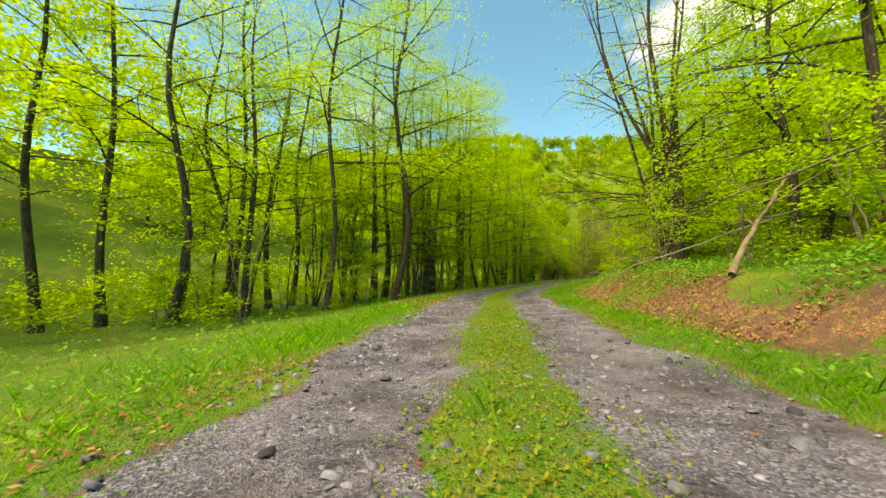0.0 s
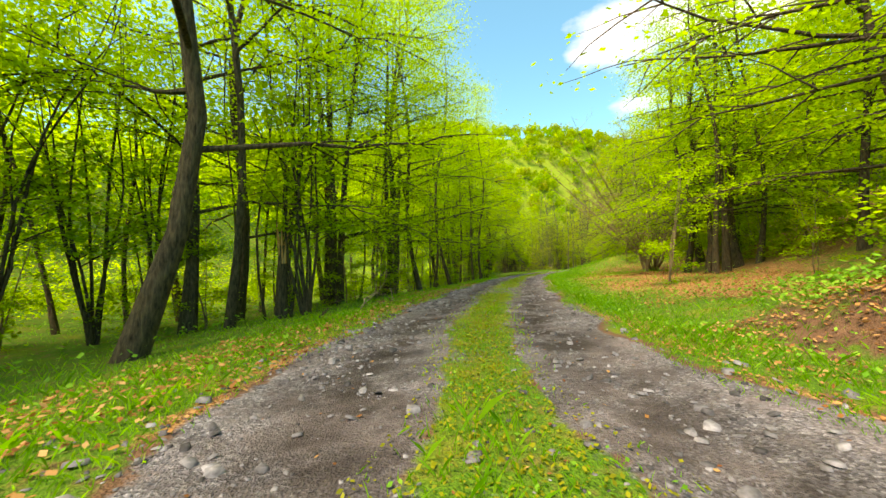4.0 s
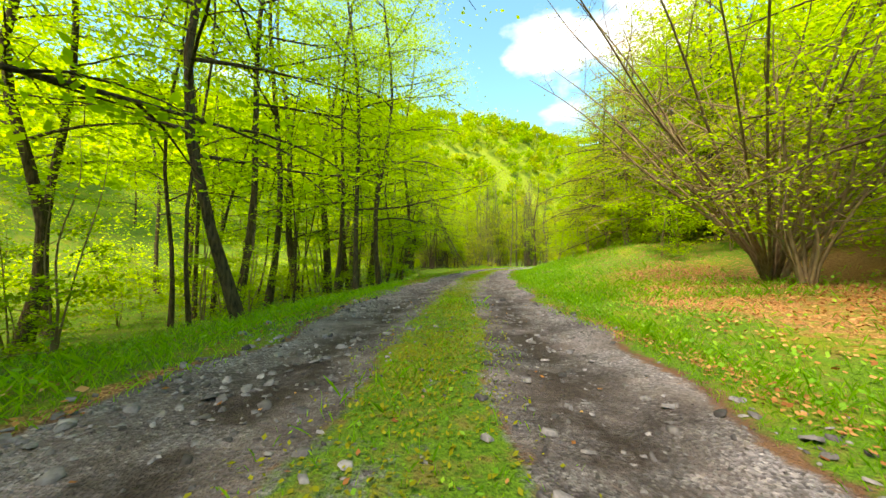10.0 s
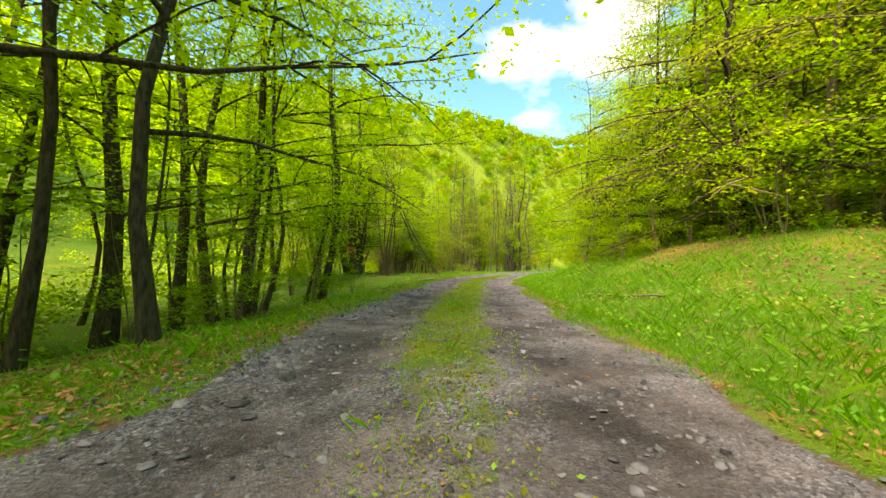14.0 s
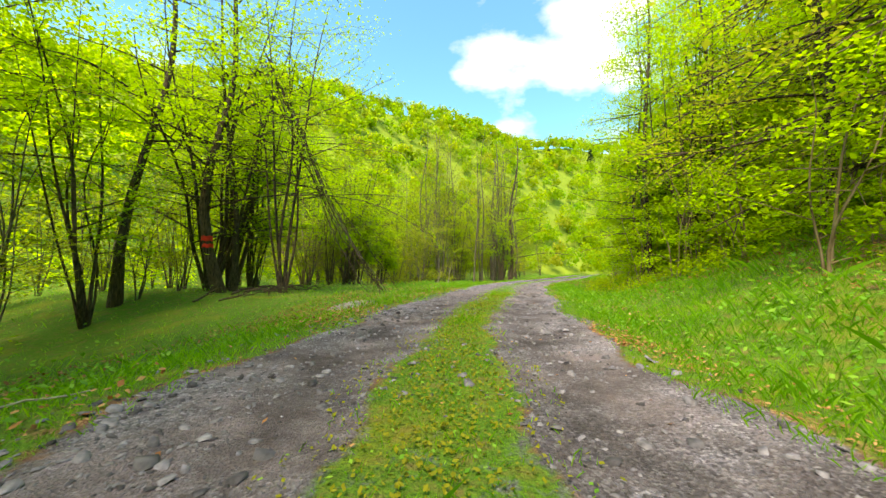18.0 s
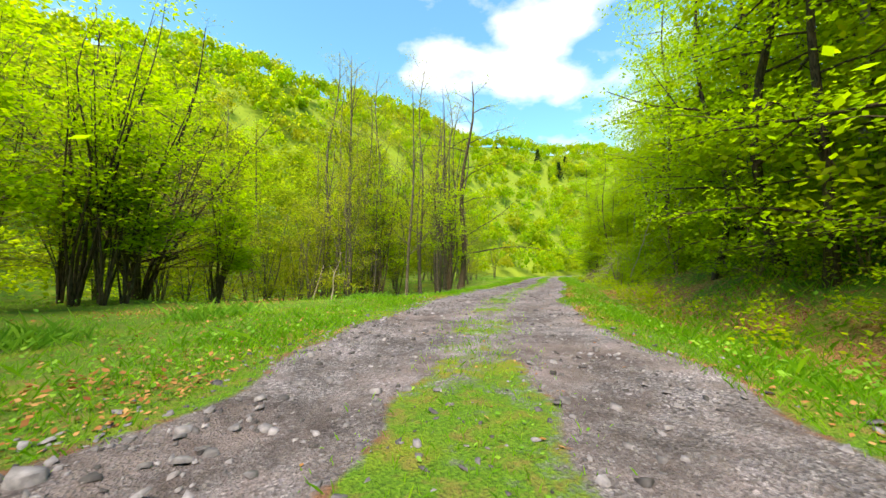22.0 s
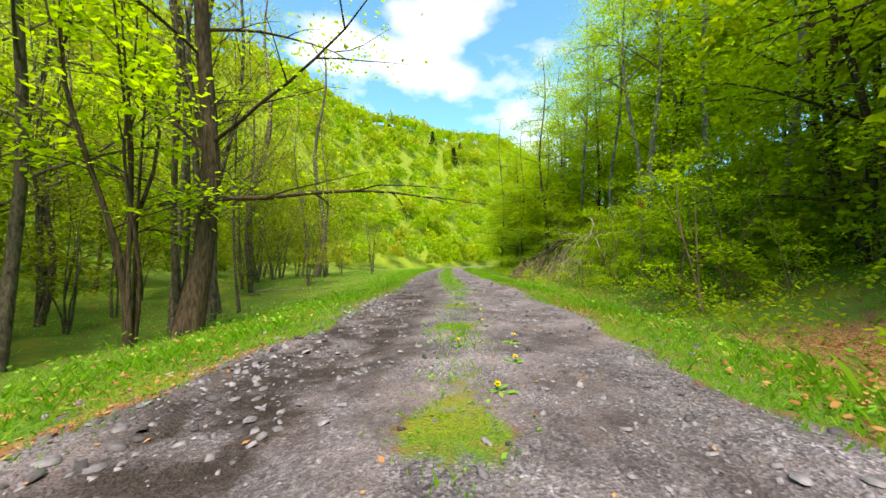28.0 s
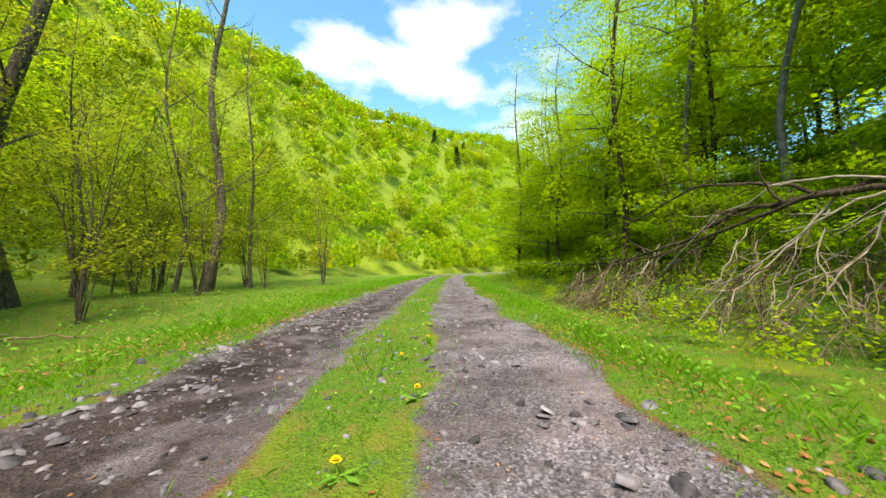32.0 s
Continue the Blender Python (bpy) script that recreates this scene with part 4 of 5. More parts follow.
plant("hazel_bush", spot(71.3, -12.6), "broad dark-stemmed bush with olive spring foliage in the glade", "shrubs by the glade", 14, BARK, LEAF_OLIVE,
      tall=9.5, girth=0.075, first=0.15, limbs=60, reach=0.3, leaves=9000, leaf=0.085, rise=0.5, stems=13, spread=0.5, twigs=6, droop=-0.1, whole=True)
plant("hazel_bush", spot(66.8, -11.5), "low spreading bush with bare twiggy branches", "shrubs by the glade", 15, BARK_HAZEL, LEAF_OLIVE,
      tall=6.5, girth=0.04, first=0.15, limbs=44, reach=0.3, leaves=4500, leaf=0.08, rise=0.4, stems=10, spread=0.7, twigs=6, droop=-0.1, whole=True)
slope_beeches = []
for k, (s, u, g, tall) in enumerate(((93.4, 8.7, 0.125, 17), (94.1, 8.2, 0.105, 16), (95.4, 10.6, 0.13, 17), (91.7, 9.9, 0.16, 17), (98.2, 9.4, 0.10, 15), (88.4, 8.8, 0.12, 15), (101.5, 8.9, 0.11, 15), (76.2, 8.8, 0.15, 15), (72.4, 8.4, 0.11, 14))):
    slope_beeches.append(plant("slope_beech", spot(s, u), "tall smooth grey beech trunk on the wooded slope", "trees on the bank", 740 + k, BARK_BEECH, LEAF_DEEP,
                               tall=tall, girth=g, lean=(rng.normal(0, 0.3), rng.normal(0, 0.3)), first=0.42, limbs=18, reach=0.27, leaves=7000, leaf=0.105, rise=0.35, whole=True))


# ---- the wood behind: repeats of a few grown trees ----
def prototypes(n, mat, bark, name, label, group, seed, **how):
    return [plant(name, (0, 0, -300 - k), label, group, seed + k, bark, mat, whole=True, **how) for k in range(n)]


def scatter(protos, places, low=0.8, high=1.2):
    """Stand copies of the trees at the places; the first ones move there themselves."""
    for k, (s, u) in enumerate(places):
        x, y, z = spot(s, u)
        size = rng.uniform(low, high)
        m = Matrix.LocRotScale((x, y, z), Euler((0, 0, rng.uniform(0, 6.28))), None)
        e = protos[k % len(protos)]
        if k >= len(protos):
            e = copy_thing(e, m)
        else:
            e.matrix_basis = m
        e.scale = (size, size, size * rng.uniform(0.9, 1.1))


def wood_places(n, s0, s1, u0, u1, gap, keep=lambda s, u: True):
    found = []
    for _ in range(n * 40):
        s, u = rng.uniform(s0, s1), rng.uniform(u0, u1)
        if keep(s, u) and all((s - a) ** 2 + (u - b) ** 2 > gap * gap for a, b in found):
            found.append((s, u))
            if len(found) == n:
                break
    return found


def clear_of_brush(s, u):
    return not (87 < s < 99.5 and u < 9.6)


def clear_of_twigs(s, u):
    return not (91 < s < 98.8 and u < 6.4)


back_trees = prototypes(6, LEAF, BARK, "woodland_tree", "tall forest tree with light green spring foliage", "trees of the wood", 300,
                        tall=16, girth=0.11, first=0.08, limbs=20, reach=0.27, leaves=4200, leaf=0.2, rise=0.3, twigs=1, sides=5)
scatter(back_trees, wood_places(22, -4, 120, -40, -17, 3.4, lambda s, u: not (4 < s < 82 and u > -33)) + wood_places(40, -2, 120, 11.5, 30, 3.0))
near_trees = prototypes(4, LEAF_DEEP, BARK, "bank_tree", "leafy tree on the steep bank with drooping green sprays", "trees on the bank", 320,
                        tall=13, girth=0.1, first=0.05, limbs=24, reach=0.25, leaves=10500, leaf=0.095, rise=0.25, twigs=3, sides=6)
scatter(near_trees, wood_places(34, 64, 125, 5.6, 10.5, 2.0, clear_of_brush))
deep_trees = prototypes(3, LEAF_DEEP, BARK, "woodland_tree", "shaded forest tree with darker green leaves on the steep bank", "trees of the wood", 330,
                        tall=12, girth=0.1, first=0.06, limbs=24, reach=0.27, leaves=6500, leaf=0.14, rise=0.25, twigs=2, sides=6)
scatter(deep_trees, wood_places(20, 62, 125, 9.5, 17, 2.8) + wood_places(8, 44, 60, 8.5, 15, 2.6))
shrubs = prototypes(5, LEAF, BARK_HAZEL, "understorey_shrub", "leafy young shrub with thin stems", "shrubs under the trees", 350,
                    tall=3.2, girth=0.022, first=0.05, limbs=10, reach=0.34, leaves=1700, leaf=0.085, rise=0.4, stems=3, spread=0.3, twigs=1, sides=4)
scatter(shrubs, wood_places(62, 8, 54, -13, -4.6, 1.3) + wood_places(74, 62, 120, 5.8, 9.2, 0.9, clear_of_twigs)  + wood_places(18, -2, 24, 4.6, 9, 1.4) + wood_places(26, 50, 68, 4.6, 9, 1.2) + wood_places(16, 42, 60, 7.2, 10.5, 1.2) + wood_places(18, 84.5, 91, 4.3, 8.0, 0.8) + wood_places(12, 91, 99, 6.2, 9, 0.9) + wood_places(10, 24, 40, 9.5, 13, 1.5), 0.6, 1.3)


glade_shrubs = prototypes(4, LEAF_OLIVE, BARK_GREY, "stream_shrub", "olive budding shrub with bare twiggy stems", "shrubs by the glade", 360,
                          tall=5.4, girth=0.03, first=0.1, limbs=11, reach=0.28, leaves=2000, leaf=0.09, rise=0.6, stems=6, spread=0.28, twigs=1, sides=4)
scatter(glade_shrubs, wood_places(24, 74, 112, -15, -6.4, 1.6) + wood_places(30, 55, 80, -18, -10.5, 1.5), 0.7, 1.3)


# ---- foliage further in, where single trees can no longer be told apart ----
def thicket(name, n, s0, s1, u0, u1, top, mean, label, seed, leaf=0.4, quads=60, size=1.0, spare=True, low=0.0):
    r = np.random.default_rng(seed)
    s, u = r.uniform(s0, s1, n), r.uniform(u0, u1, n)
    ok = ~((s > 54) & (s < 75) & (u < 0) & (u > -15)) & ~((s > 87) & (s < 99.5) & (u > 0) & (u < 9.5) & spare)
    s, u = s[ok], u[ok]
    n = len(s)
    x, y = plan(s, u)
    z = height(s, u) + low + r.uniform(0.3, 1.0, n) * top * r.uniform(0.1, 1, n) ** 0.5
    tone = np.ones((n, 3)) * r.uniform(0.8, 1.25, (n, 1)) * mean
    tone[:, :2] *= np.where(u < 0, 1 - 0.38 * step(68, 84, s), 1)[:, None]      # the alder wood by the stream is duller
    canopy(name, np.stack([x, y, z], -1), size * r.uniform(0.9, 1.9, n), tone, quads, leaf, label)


thicket("valley_undergrowth", 460, 2, 57, -22, -8, 1.5, 0.9, "fresh low undergrowth between the trunks", 77, 0.12, 80, 0.42)
thicket("left_thicket", 420, -6, 62, -58, -33, 12, 1.15, "dense light green foliage filling the valley wood", 71)
thicket("stream_thicket", 420, 62, 130, -36, -15, 7, 0.75, "light green foliage along the valley bottom", 76)
thicket("slope_undergrowth", 760, 60, 122, 6.0, 17, 1.8, 0.9, "green undergrowth on the steep slope", 78, 0.19, 80, 0.5)
thicket("ditch_undergrowth", 460, 58, 120, 3.4, 8.8, 0.5, 0.95, "low green plants along the foot of the bank", 79, 0.07, 70, 0.26, False)
thicket("left_slope_foliage", 760, -12, 130, -76, -34, 13, 1.05, "bright green crowns on the opposite valley side", 74, 0.75, 60, 1.7)
thicket("left_crowns", 170, -4, 56, -17, -8.5, 14, 1.0, "light green crowns of the wood beside the track", 80, 0.14, 130, 0.9)
thicket("valley_crowns", 340, 3, 60, -25, -10, 10, 1.0, "high crowns of the wood beside the track", 88, 0.18, 120, 1.1, True, 7.0)
thicket("early_left_crowns", 170, 0, 24, -34, -15, 13, 1.0, "light green crowns across the valley floor", 90, 0.22, 120, 1.2, True, 4.0)
thicket("slope_crowns", 460, 66, 126, 9.6, 17, 15, 0.72, "green crowns on the steep slope", 83, 0.16, 140, 0.9)
thicket("upper_slope_crowns", 460, 62, 135, 15, 28, 17, 0.8, "green crowns high on the wooded slope", 86, 0.3, 110, 1.3)
thicket("far_glade_foliage", 300, 95, 128, -27, -11, 12, 1.05, "leafy trees along the valley bottom", 89, 0.16, 110, 1.1)
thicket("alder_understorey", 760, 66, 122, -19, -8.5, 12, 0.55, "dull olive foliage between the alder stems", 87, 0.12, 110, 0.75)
thicket("valley_meadow_growth", 520, -2, 96, -34, -15.5, 1.7, 1.15, "bright low growth on the valley floor", 84, 0.2, 70, 0.8)
thicket("terrace_undergrowth", 190, 18, 48, 9.6, 16, 1.4, 0.85, "low green growth on the leafy terrace", 85, 0.14, 70, 0.5)
thicket("bank_crowns", 200, 40, 67, 9.5, 16, 13, 1.0, "light green crowns above the grassy bank", 81, 0.2, 100, 0.9)
thicket("early_bank_crowns", 230, 2, 36, 8, 16, 13, 1.0, "light green crowns above the earth bank", 82, 0.14, 140, 0.9)
thicket("right_thicket", 900, -2, 130, 12.5, 38, 15, 0.95, "dense green foliage on the slope above the track", 72)
thicket("bank_thicket", 480, 66, 128, 5.0, 11, 10, 0.75, "overhanging green foliage on the steep bank", 75, 0.17, 120, 0.55)
thicket("far_thicket", 300, 122, 175, 4, 26, 9, 1.0, "green foliage closing the view along the track", 73)


# ---- grass, herbs, fallen leaves and stones ----
def on_ground(s, u, lift=0.0):
    x, y = plan(s, u)
    return np.stack([x, y, height(s, u) + lift], -1)


def blades(name, s, u, tall, mat, label):
    """Blades of grass: narrow bent quads."""
    n = len(s)
    foot = on_ground(s, u, -0.005)
    w = rng.uniform(0, 2 * np.pi, n)
    side = np.stack([np.cos(w), np.sin(w), 0 * w], -1) * (rng.uniform(0.0022, 0.0046, n) * (0.7 + 5 * np.minimum(tall, 0.12)))[:, None]
    bend = np.stack([rng.normal(0, 0.35, n), rng.normal(0, 0.35, n), np.ones(n)], -1) * tall[:, None]
    v = np.stack([foot - side, foot + side, foot + side * 0.5 + bend * 0.62, foot + bend * np.array([1.5, 1.5, 1])], 1).reshape(-1, 3)
    return tagged(new(name, mesh_of(name, v, np.arange(4 * n).reshape(-1, 4), mat)), label, "grass", kind="stuff")


def middle_spots(n, s0=-2, s1=125):
    s = rng.uniform(s0, s1, n * 2)
    patch = 0.5 + 0.5 * waves(2.1 * s, 0.4 * s)
    s = s[rng.uniform(size=n * 2) < np.clip(middle_grass(s) * (0.35 + 0.8 * patch), 0, 1)][:n]
    return s, np.clip(rng.normal(0, 0.62, len(s)), -1.35, 1.35) * middle_half(s) * PACE + 0.02 * waves(3 * s, s)


s, u = middle_spots(50000)
blades("middle_grass", s, u, rng.gamma(3, 0.010, len(s)) * (0.6 + 1.2 * step(0.3, 1.0, waves(1.3 * s, 2.2 * u))) + 0.012, GRASS, "short grass and moss on the track's middle")
n = 270000
s = rng.uniform(-2, 125, n)
side = rng.uniform(size=n) < 0.55
u = np.where(side, -(1.5 + rng.gamma(1.5, 0.8, n)), 1.5 + rng.gamma(1.5, 0.5, n))
u += 0.1 * np.sin(1.3 * s)
ok = (u > -9) & (u < 5)
s, u = s[ok], u[ok]
blades("verge_grass", s, u, rng.gamma(3.5, 0.0155, len(s)) * (0.35 + 0.65 * step(1.5, 2.3, np.abs(u))) * (0.75 + 0.5 * step(-0.2, 0.6, waves(1.7 * s, 2.0 * u))) + 0.015, GRASS, "fresh spring grass on the verges")


n = 60000
s = rng.uniform(-3, 125, n)
u = np.where(rng.uniform(size=n) < 0.62, -rng.uniform(4.8, 16, n), rng.uniform(3.4, 9, n))
ok = (0.5 + 0.5 * waves(0.8 * s, 0.9 * u) > rng.uniform(0.0, 0.75, n)) & ~((s > 17) & (s < 41) & (u > 0) & (rng.uniform(size=n) < 0.35))
s, u = s[ok], u[ok]
blades("wood_grass", s, u, rng.gamma(3.5, 0.016, len(s)) + 0.02, GRASS, "taller grass and green growth under the trees")


def flat_leaves(name, s, u, size, mat, label, category, flat=0.35, lift=0.02):
    v, f = leaf_quads(on_ground(s, u, 0) + np.stack([0 * s, 0 * s, rng.uniform(0.004, lift, len(s))], -1), size, flat, 0.65)
    return tagged(new(name, mesh_of(name, v, f, mat)), label, category, kind="stuff")


n = 26000
s, u = rng.uniform(-3, 125, n), np.where(rng.uniform(size=n) < 0.65, -rng.uniform(4, 16, n), rng.uniform(3.5, 9, n))
ok = (0.5 + 0.5 * waves(0.6 * s + 4, 0.7 * u) > rng.uniform(0.1, 0.9, n)) & ~((s > 17) & (s < 41) & (u > 0) & (rng.uniform(size=n) < 0.2))
s, u = s[ok], u[ok]
flat_leaves("woodland_herbs", s, u, rng.uniform(0.05, 0.11, len(s)), HERB, "broad-leaved spring plants on the forest floor", "herbs", 0.5, 0.3)
n = 60000
s = rng.uniform(-2, 125, n)
u = np.where(rng.uniform(size=n) < 0.5, -(1.8 + rng.gamma(1.8, 0.9, n)), 1.8 + rng.gamma(1.8, 0.7, n))
clump_here = 0.5 + 0.5 * waves(1.1 * s, 1.4 * u + 3) > rng.uniform(0.1, 0.8, n)
s, u = s[clump_here], u[clump_here]
flat_leaves("herbs", s, u, rng.uniform(0.025, 0.065, len(s)), HERB, "low broad-leaved herbs among the grass", "herbs", 0.5, 0.13)
s, u = middle_spots(6000)
flat_leaves("middle_herbs", s, u, rng.uniform(0.015, 0.036, len(s)), HERB, "small plants on the track's middle", "herbs", 0.4, 0.05)
s, u = middle_spots(52000, -2, 62)
flat_leaves("moss", s, u, rng.uniform(0.012, 0.034, len(s)), MOSS, "yellow-green moss cushions on the track's middle", "moss", 0.5, 0.03)
n = 80000
s = rng.uniform(-2, 125, n)
u = np.where(rng.uniform(size=n) < 0.5, -(1.62 + 0.08 * np.sin(0.9 * s) + np.abs(rng.normal(0, 0.75, n))), 1.65 + 0.08 * np.sin(0.9 * s) + np.abs(rng.normal(0, 0.4, n)))
ok = 0.5 + 0.5 * waves(0.9 * s, 0.7 * u + 9) > rng.uniform(0.4, 0.7, n)
s, u = s[ok], u[ok]
flat_leaves("edge_leaf_litter", s, u, rng.uniform(0.02, 0.048, len(s)), LITTER, "brown fallen leaves along the track's edges", "fallen leaves", 0.3, 0.03)
n = 26000
s = np.where(rng.uniform(size=n) < 0.62, rng.uniform(18, 41, n), np.where(rng.uniform(size=n) < 0.3, rng.uniform(-2, 17, n), rng.uniform(42, 92, n)))
u = np.where((s > 18) & (s < 42), rng.uniform(2.9, 9, n), rng.uniform(2.1, 6.5, n))
ok = ((s > 18) & (s < 42)) | (waves(0.8 * s, 1.1 * u + 2) > rng.uniform(-0.1, 0.4, n))
s, u = s[ok], u[ok]
flat_leaves("bank_leaf_litter", s, u, rng.uniform(0.035, 0.07, len(s)), LITTER, "thick brown beech leaves on the bank", "fallen leaves", 0.4, 0.05)
for n, s0, s1, u0, u1, bare in ((9000, 4, 15.5, 2.5, 4.0, -0.45), (11000, 58, 86, 3.2, 6.2, -0.15), (2500, 72, 81, 1.7, 3.0, -0.3), (2500, 86, 106, 2.6, 4.6, 0.0), (12000, 30, 60, 4.2, 8.5, -0.05), (9000, 8, 29, -3.4, -1.6, -0.25), (11000, 39, 64, -4.6, -1.75, -0.2), (3500, 64, 106, -4.5, -1.9, 0.15), (2600, 65, 75, -8.5, -5.5, 0.1)):
    s, u = rng.uniform(s0, s1, n), rng.uniform(u0, u1, n)
    ok = waves(0.8 * s + 3, 1.2 * u) > bare + rng.normal(0, 0.25, n)
    s, u = s[ok], u[ok]
    flat_leaves("patch_leaf_litter", s, u, rng.uniform(0.035, 0.065, len(s)), LITTER, "drifts of brown fallen leaves", "fallen leaves", 0.4, 0.08)
n = 2200
s, u = rng.uniform(-2, 125, n), rng.normal(0, 0.9, n)
flat_leaves("track_leaf_litter", s, u, rng.uniform(0.018, 0.042, n), LITTER, "scattered dead leaves on the gravel", "fallen leaves", 0.3, 0.015)


def stone_shape(r, k=6):
    """An angular slab of road stone: its top smaller than its foot, every corner uneven."""
    w = np.sort(r.uniform(0, 2 * np.pi, k)) * 0.35 + np.linspace(0, 2 * np.pi, k, endpoint=False) * 0.65
    rad = r.uniform(0.5, 1.3, k)
    low = np.stack([np.cos(w) * rad, np.sin(w) * rad, np.full(k, -0.35)], -1)
    top = np.stack([np.cos(w) * rad * 0.84, np.sin(w) * rad * 0.84, 0.22 + r.uniform(-0.2, 0.2, k)], -1)
    v = np.vstack([low, top])
    f = [[i, (i + 1) % k, k + (i + 1) % k, k + i] for i in range(k)] + ([[6, 7, 8, 9], [6, 9, 10, 11]] if k == 6 else [[4, 5, 6, 7]])
    return v, np.array(f)


SHAPES = [stone_shape(np.random.default_rng(40 + k)) for k in range(12)]
CHIPS = [stone_shape(np.random.default_rng(60 + k), 4) for k in range(12)]


def stones(name, s, u, size, mat, label):
    b = Bag()
    at = on_ground(s, u, 0.3 * size)
    for p, z in zip(at, size):
        v, f = (SHAPES if z > 0.03 else CHIPS)[rng.integers(12)]
        w = rng.uniform(0, 6.28)
        c, d = math.cos(w), math.sin(w)
        m = np.array([[c, -d, 0], [d, c, 0], [rng.normal(0, 0.2), rng.normal(0, 0.2), rng.uniform(0.6, 1.0)]])
        b.put(p + z * (v * np.array([1, rng.uniform(0.55, 1), rng.uniform(0.6, 1.1)])) @ m.T, f)
    return tagged(new(name, b.mesh(name, mat)), label, "stones", kind="stuff")


n = 66000
s = rng.uniform(-1, 112, n)
u = np.where(rng.uniform(size=n) < 0.72, rng.choice([-1, 1], n) * rng.normal(1.0, 0.46, n), rng.normal(-1.5, 0.25, n))
heap_here = 0.5 + 0.5 * waves(1.9 * s, 3.1 * u) > rng.uniform(0.0, 0.8, n)
s, u = s[heap_here], u[heap_here]
n = len(s)
stones("track_stones", s, u, rng.gamma(1.4, 0.0075, n) + 0.007, STONE, "angular grey crushed stone on the track")

# the larger stones, each lying by itself
big_stones = []
for k in range(8):
    v, f = stone_shape(np.random.default_rng(90 + k))
    big_stones.append(mesh_of("stone", v * np.array([1, 0.8, 0.6]), f, STONE))
road = bpy.data.objects["road"]
for k in range(180):
    s = rng.uniform(2, 112)
    u = rng.choice([-1, 1]) * rng.normal(0.95, 0.5) if k % 4 else rng.normal(-1.5, 0.2)
    ob = part("stone", big_stones[k % 8], road)
    x, y, z = spot(s, u)
    size = 0.022 + rng.gamma(1.5, 0.007)
    ob.matrix_world = Matrix.LocRotScale((x, y, z + 0.16 * size), Euler((rng.normal(0, 0.15), rng.normal(0, 0.15), rng.uniform(0, 6.28))), (size, size * rng.uniform(0.6, 1), size * rng.uniform(0.6, 1)))

# broad clumps of dock and nettle on the grassy bank
n = 9000
s, u = rng.uniform(36, 72, n), 2.3 + rng.gamma(2.2, 1.1, n)
ok = (u < 9) & (waves(0.7 * s + 2, 0.9 * u) > rng.uniform(-0.2, 0.5, n))
s, u = s[ok], u[ok]
flat_leaves("bank_herbs", s, u, rng.uniform(0.035, 0.085, len(s)), HERB, "clumps of broad-leaved plants on the grassy bank", "herbs", 0.5, 0.22)
n = 40000
s, u = rng.uniform(34, 72, n), 2.0 + rng.gamma(2.4, 1.2, n)
ok = (u < 10) & (waves(1.1 * s, 1.2 * u + 1) > rng.uniform(-0.9, 0.5, n))
s, u = s[ok], u[ok]
blades("bank_grass", s, u, rng.gamma(3.5, 0.022, len(s)) + 0.03, GRASS, "tufts of longer grass on the bank")


for a, r0 in ((64.8, -4.7), (66.9, -4.4), (72.6, -4.6), (76.5, -4.4)):
    s, u = rng.normal(a, 0.28, 700), rng.normal(r0, 0.26, 700)
    blades("grass_tuft", s, u, rng.gamma(5, 0.026, 700), HERB, "dark green tuft of tall broad grass on the verge")
n = 15000
s, u = rng.uniform(-2, 19, n), 3.3 + rng.gamma(2.2, 0.8, n)
ok = waves(1.2 * s, 1.1 * u) > rng.uniform(-0.7, 0.5, n)
s, u = s[ok], u[ok]
flat_leaves("bank_top_herbs", s, u, rng.uniform(0.04, 0.09, len(s)), HERB, "fresh green plants along the top of the earth bank", "herbs", 0.5, 0.3)


# a shallow puddle in the wheel rut
def puddle(s, u, long, wide, seed):
    r = np.random.default_rng(seed)
    w = np.linspace(0, 2 * np.pi, 29)[:-1]
    k = 1 + 0.2 * np.sin(2 * w + r.uniform(0, 6)) + 0.14 * np.sin(5 * w + r.uniform(0, 6)) + r.normal(0, 0.04, 28)
    x, y = plan(s + long * k * np.cos(w), u + wide * k * np.sin(w))
    z = float(height(s, u)) + 0.006
    bm = bmesh.new()
    bm.faces.new([bm.verts.new((a, b, z)) for a, b in zip(x, y)])
    me = bpy.data.meshes.new("puddle")
    bm.to_mesh(me)
    bm.free()
    me.materials.append(WATER)
    tagged(new("puddle", me), "small dark rainwater puddle in the gravel rut", "puddle", kind="structure")


puddle(36.30, -0.84, 0.15, 0.055, 1)


# ---- fallen wood, heaps and other single things ----
def wood_line(pts):
    """A bent line through places given as s, u and height over the ground."""
    p = np.array([(*plan(s, u), height(s, u) + h) for s, u, h in pts], float)
    t, q = np.linspace(0, len(p) - 1, 4 * len(p)), np.arange(len(p))
    line = np.stack([np.interp(t, q, p[:, c]) for c in range(3)], -1)
    line[1:-1] = (line[:-2] + 2 * line[1:-1] + line[2:]) / 4
    return line + np.cumsum(rng.normal(0, 0.026, line.shape), axis=0) * np.minimum(1, np.arange(len(line))[::-1] / 4)[:, None]


